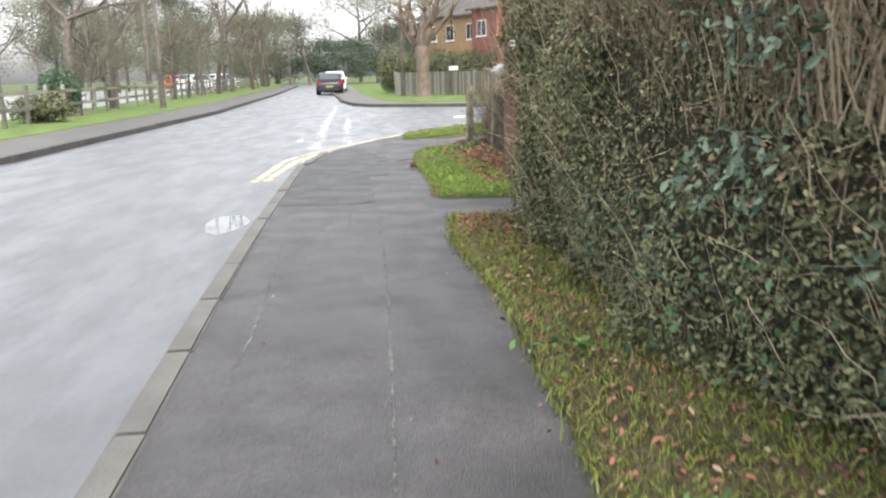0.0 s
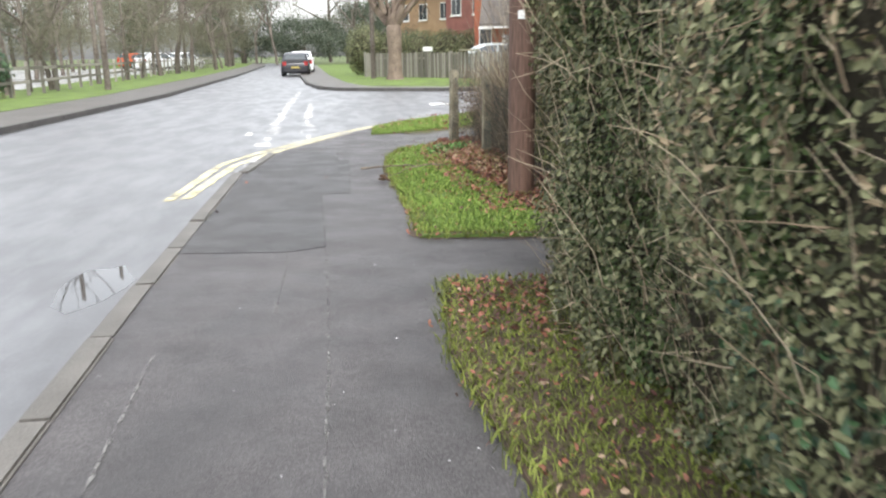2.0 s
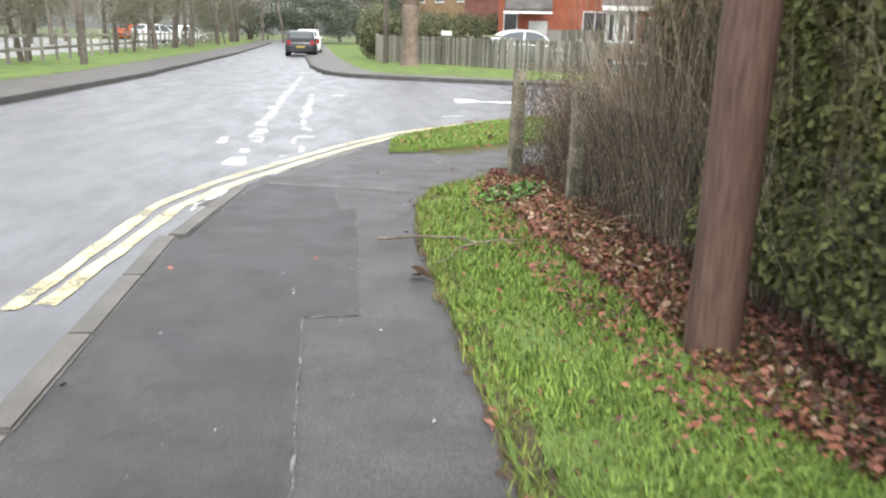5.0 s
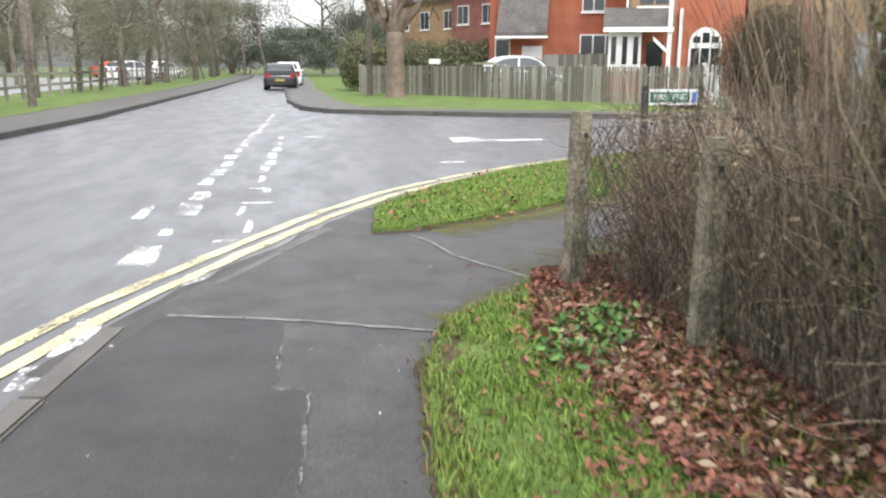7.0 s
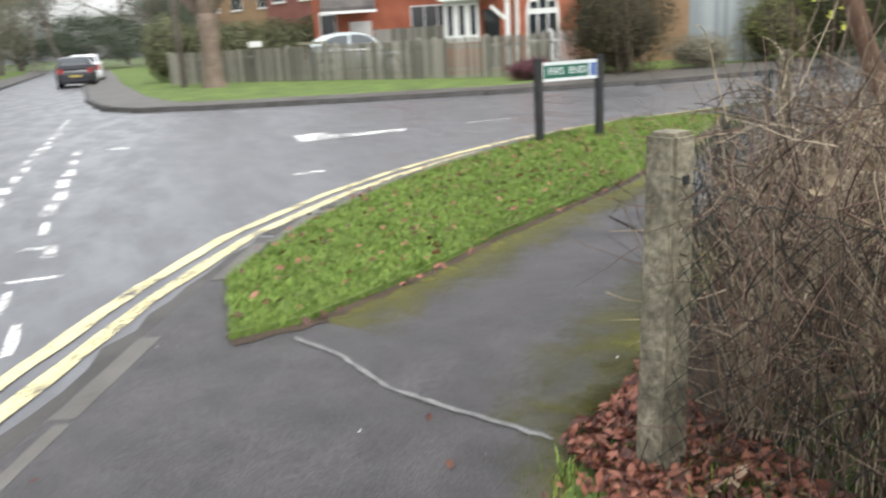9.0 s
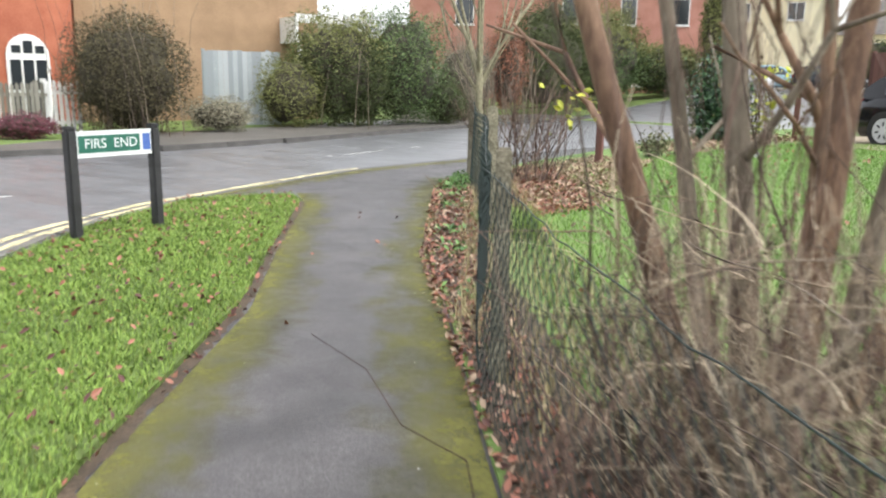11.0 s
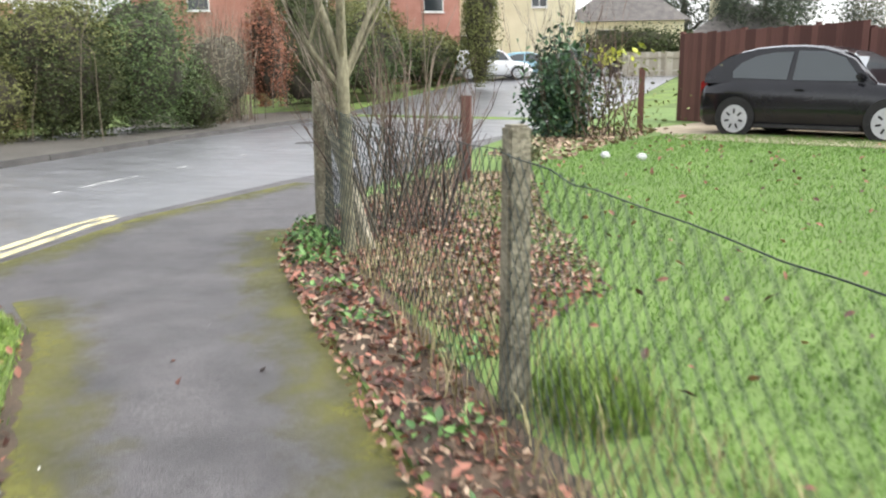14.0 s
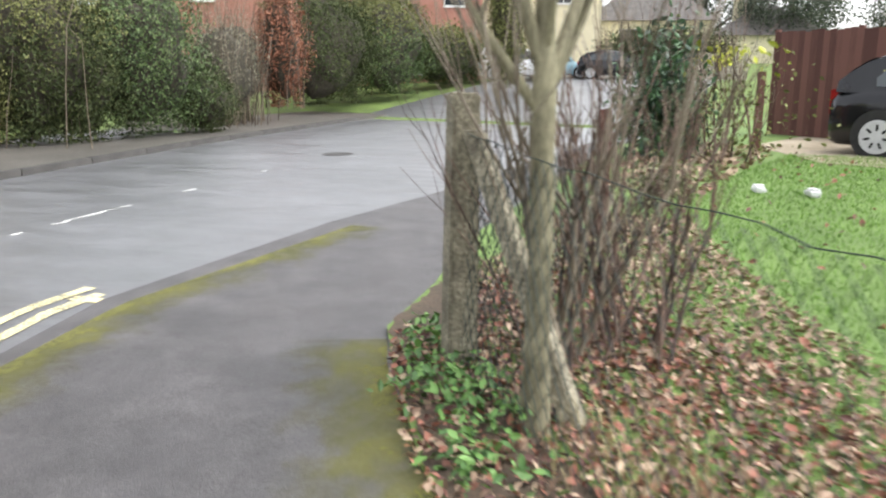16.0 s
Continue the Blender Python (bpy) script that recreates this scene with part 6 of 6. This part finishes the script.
pol = thing("pollarded_tree", "pollarded street tree with knobbly bare limbs", "tree", pose(-5.6, 43.5, 0))
ls = [[(0, 0, -0.1, 0.5), (0, 0, 0.25, 0.38), (0.02, 0, 1.2, 0.33), (0, 0, 2.3, 0.38), (0, 0, 2.6, 0.34)]]
for a, tilt, ln in ((2.9, 0.9, 2.2), (2.2, 0.45, 2.4), (0.6, 0.35, 2.0), (0.2, 0.85, 2.4), (-0.6, 0.6, 2.2), (3.8, 0.6, 2.0), (1.4, 0.3, 2.3)):
    d = Vector((math.cos(a) * math.sin(tilt), math.sin(a) * math.sin(tilt), math.cos(tilt)))
    p = Vector((0, 0, 2.4))
    line = [(*p, 0.22)]
    for k in range(4):
        p = p + d * ln / 4 + Vector(rng.normal(0, 0.08, 3))
        d = (d + Vector((0, 0, 0.12))).normalized()
        line.append((*p, 0.17 - 0.02 * k))
    line.append((*(p + d * 0.15), 0.2))
    ls.append(line)
    for k in range(4):
        branching(*p, (d + Vector(rng.normal(0, 0.6, 3))), 0.9, 0.05, 1, 0.4, 2, 0.2, ls)
    branching(*line[2][:3], (d + Vector(rng.normal(0, 0.5, 3))), 1.1, 0.09, 1, 0.4, 2, 0.2, ls)
tubes("trunk", ls, material("pollard_bark", (0.11, 0.08, 0.06), (0.22, 0.17, 0.13), 0.85, 3, 20, 0.8), 8, pol)

for x, y, h, lab in ((-7.1, 45.2, 7.5, "weathered wooden pole by the street tree"), (-18.2, 35.2, 9.0, "tall wooden pole behind the verge"), (-19.4, 40.3, 9.5, "tall wooden pole behind the verge"), (-15.0, 33.7, 6.0, "grey lamp column at the verge"), (-9.6, 63.0, 11, "tall far wooden pole")):
    p = thing("roadside_pole", lab, "pole", pose(x, y, 0), "roadside poles")
    tubes("shaft", [[(0, 0, -0.1, 0.13), (0, 0, 1.5, 0.12), (0.03, 0, h, 0.09)]], M_BARKFAR, 10, p)
board = thing("notice_board", "small white notice on the fence", "notice", pose(-4.3, 45.5, 1.35))
part("plate", boxed(-0.25, 0.25, -0.02, 0.02, 0, 0.22, 0.01), M_WHITE, board)
board = thing("fence_capping", "pale capping on the fence corner", "fence cap", pose(-2.0, 43.9, 1.33, 0, 0, -40))
part("plate", boxed(-0.6, 0.6, -0.1, 0.1, 0, 0.09, 0.01), M_PALESHRUB, board)

first = [bare_tree("bare winter tree on the verge", -24.2, 55.5, 9.5, 0.2), bare_tree("bare winter tree on the verge", -17.6, 34.0, 7.5, 0.13, 0.6), bare_tree("bare winter tree on the verge", -29.0, 75.0, 12, 0.22, 0.45)]
spots = [(-16.5, 30.0), (-22.5, 50.0), (-25.5, 60.5), (-27.0, 66.0), (-31.5, 82), (-35, 92), (-38, 100), (-26, 45), (-33, 58), (-40, 70), (-45, 88), (-30, 40), (-38, 52), (-48, 105), (-22, 100), (-18, 92), (-14, 84), (-42, 118), (-30, 124), (-20, 118), (-10, 104), (-52, 75), (-60, 95), (-36, 110), (-25, 132), (-46, 130), (-4, 96), (4, 90)]
for k, (x, y) in enumerate(spots):
    t = copy_thing(first[k % 3], pose(x, y, 0, 0, 0, k * 77) @ Matrix.Scale(float(rng.uniform(0.8, 1.3)), 4))
    tagged(t, "bare winter tree in the roadside belt")


def crown(name, label, x, y, z, r, h, mat, n, leaf, trunk=0.2):
    t = thing(name, label, "tree", pose(x, y, 0))
    tubes("trunk", [[(0, 0, -0.1, trunk), (0.05, 0, z + h * 0.4, trunk * 0.6), (0, 0.05, z + h * 0.9, 0.03)]] + [[(0, 0, z + h * f, trunk * 0.5), (math.cos(a) * r * 0.7, math.sin(a) * r * 0.7, z + h * (f + 0.2), 0.02)] for f, a in ((0.1, 0.4), (0.2, 2.4), (0.3, 4.2), (0.45, 5.5), (0.5, 1.2))], M_BARKFAR, 6, t)
    blobs = rng.normal(0, 1, (26, 3))
    blobs = blobs / np.linalg.norm(blobs, axis=1)[:, None] * rng.uniform(0.3, 1, (26, 1)) ** 0.5 * (r, r, h / 2)
    idx = rng.integers(0, 26, n)
    P = blobs[idx] + rng.normal(0, 1, (n, 3)) * (r * 0.17, r * 0.17, h * 0.075)
    P[:, 2] += z + h / 2
    leaves("crown", P[P[:, 2] > 0.1], leaf, mat, "", parent=t)
    return t


M_HAZE = material("winter_tree_leaves", (0.11, 0.105, 0.068), (0.15, 0.143, 0.095), 0.8, 0.3, 5, 0.0, island="piece")
M_FIR = material("fir_needles", (0.045, 0.06, 0.04), (0.09, 0.11, 0.07), 0.8, 0.3, 5, 0.0, island="piece")
c1 = crown("verge_tree", "twiggy olive coloured tree on the verge", -21.5, 46.5, 1.2, 2.6, 4.0, M_HAZE, 11000, 0.034, 0.12)
c2 = crown("verge_tree", "twiggy olive coloured tree on the verge", -29.5, 70.0, 1.5, 3.5, 6.0, M_HAZE, 12000, 0.048, 0.16)
c3 = crown("fir_tree", "dark evergreen tree in the distance", -58, 112, 2, 5.5, 15, M_FIR, 26000, 0.12, 0.4)
c4 = crown("far_tree", "dark rounded evergreen at the road end", -36, 122, 0.2, 5.5, 6.5, M_FIR, 20000, 0.095, 0.3)
for k, (x, y, src, s) in enumerate(((-17.5, 32.5, c1, 0.8), (-26, 58, c1, 1.1), (-36, 60, c2, 1.1), (-44, 78, c2, 1.2), (-34, 86, c2, 1.1), (-38, 98, c2, 1.3), (-50, 92, c2, 1.5), (-36, 44, c1, 1.2), (-68, 105, c3, 0.9), (-24, 112, c4, 1.2), (-14, 98, c4, 1.1), (-48, 128, c4, 1.6), (-8, 76, c4, 0.75), (-46, 118, c2, 1.6), (-28, 138, c2, 2.2), (-38, 142, c2, 2.4), (-16, 130, c2, 2.2), (-60, 122, c2, 2.2), (-75, 110, c2, 2.0), (-62, 80, c2, 1.6), (-50, 58, c2, 1.5), (70, 75, c3, 0.9), (82, 62, c3, 1.0), (92, 45, c3, 1.1), (88, 36, c3, 1.0), (60, 70, c4, 1.3), (100, 25, c3, 1.0), (85, 22, c2, 1.8), (70, 14, c2, 1.7), (58, 8, c2, 1.6))):
    copy_thing(src, pose(x, y, 0, 0, 0, k * 53) @ Matrix.Scale(s, 4))
bush("ivy_stump", "dark ivy covered stump on the verge", -15.4, 27.5, 0, 0.7, 0.7, 1.7, M_IVY, 1500, 0.07, twigs=12)
bush("verge_scrub", "low bramble scrub on the verge", -13.6, 24.0, 0, 1.0, 0.8, 0.9, M_HEDGE, 1500, 0.06, twigs=10)
bush("clipped_hedge", "trimmed dark green hedge end", -9.2, 52.0, 0, 1.1, 1.6, 3.0, M_HEDGE, 5000, 0.07, rough=0.12)
for k in range(4):
    bush("clipped_hedge", "trimmed dark green garden hedge", -7.3 + k * 1.7, 51.6 - k * 0.7, 0, 1.3, 0.9, 2.55, M_HEDGE, 3600, 0.07, rough=0.12)
bush("road_end_hedge", "low dark bush beside the far pavement", -13.0, 68.0, 0, 0.8, 1.2, 1.3, M_HEDGE, 1500, 0.08)
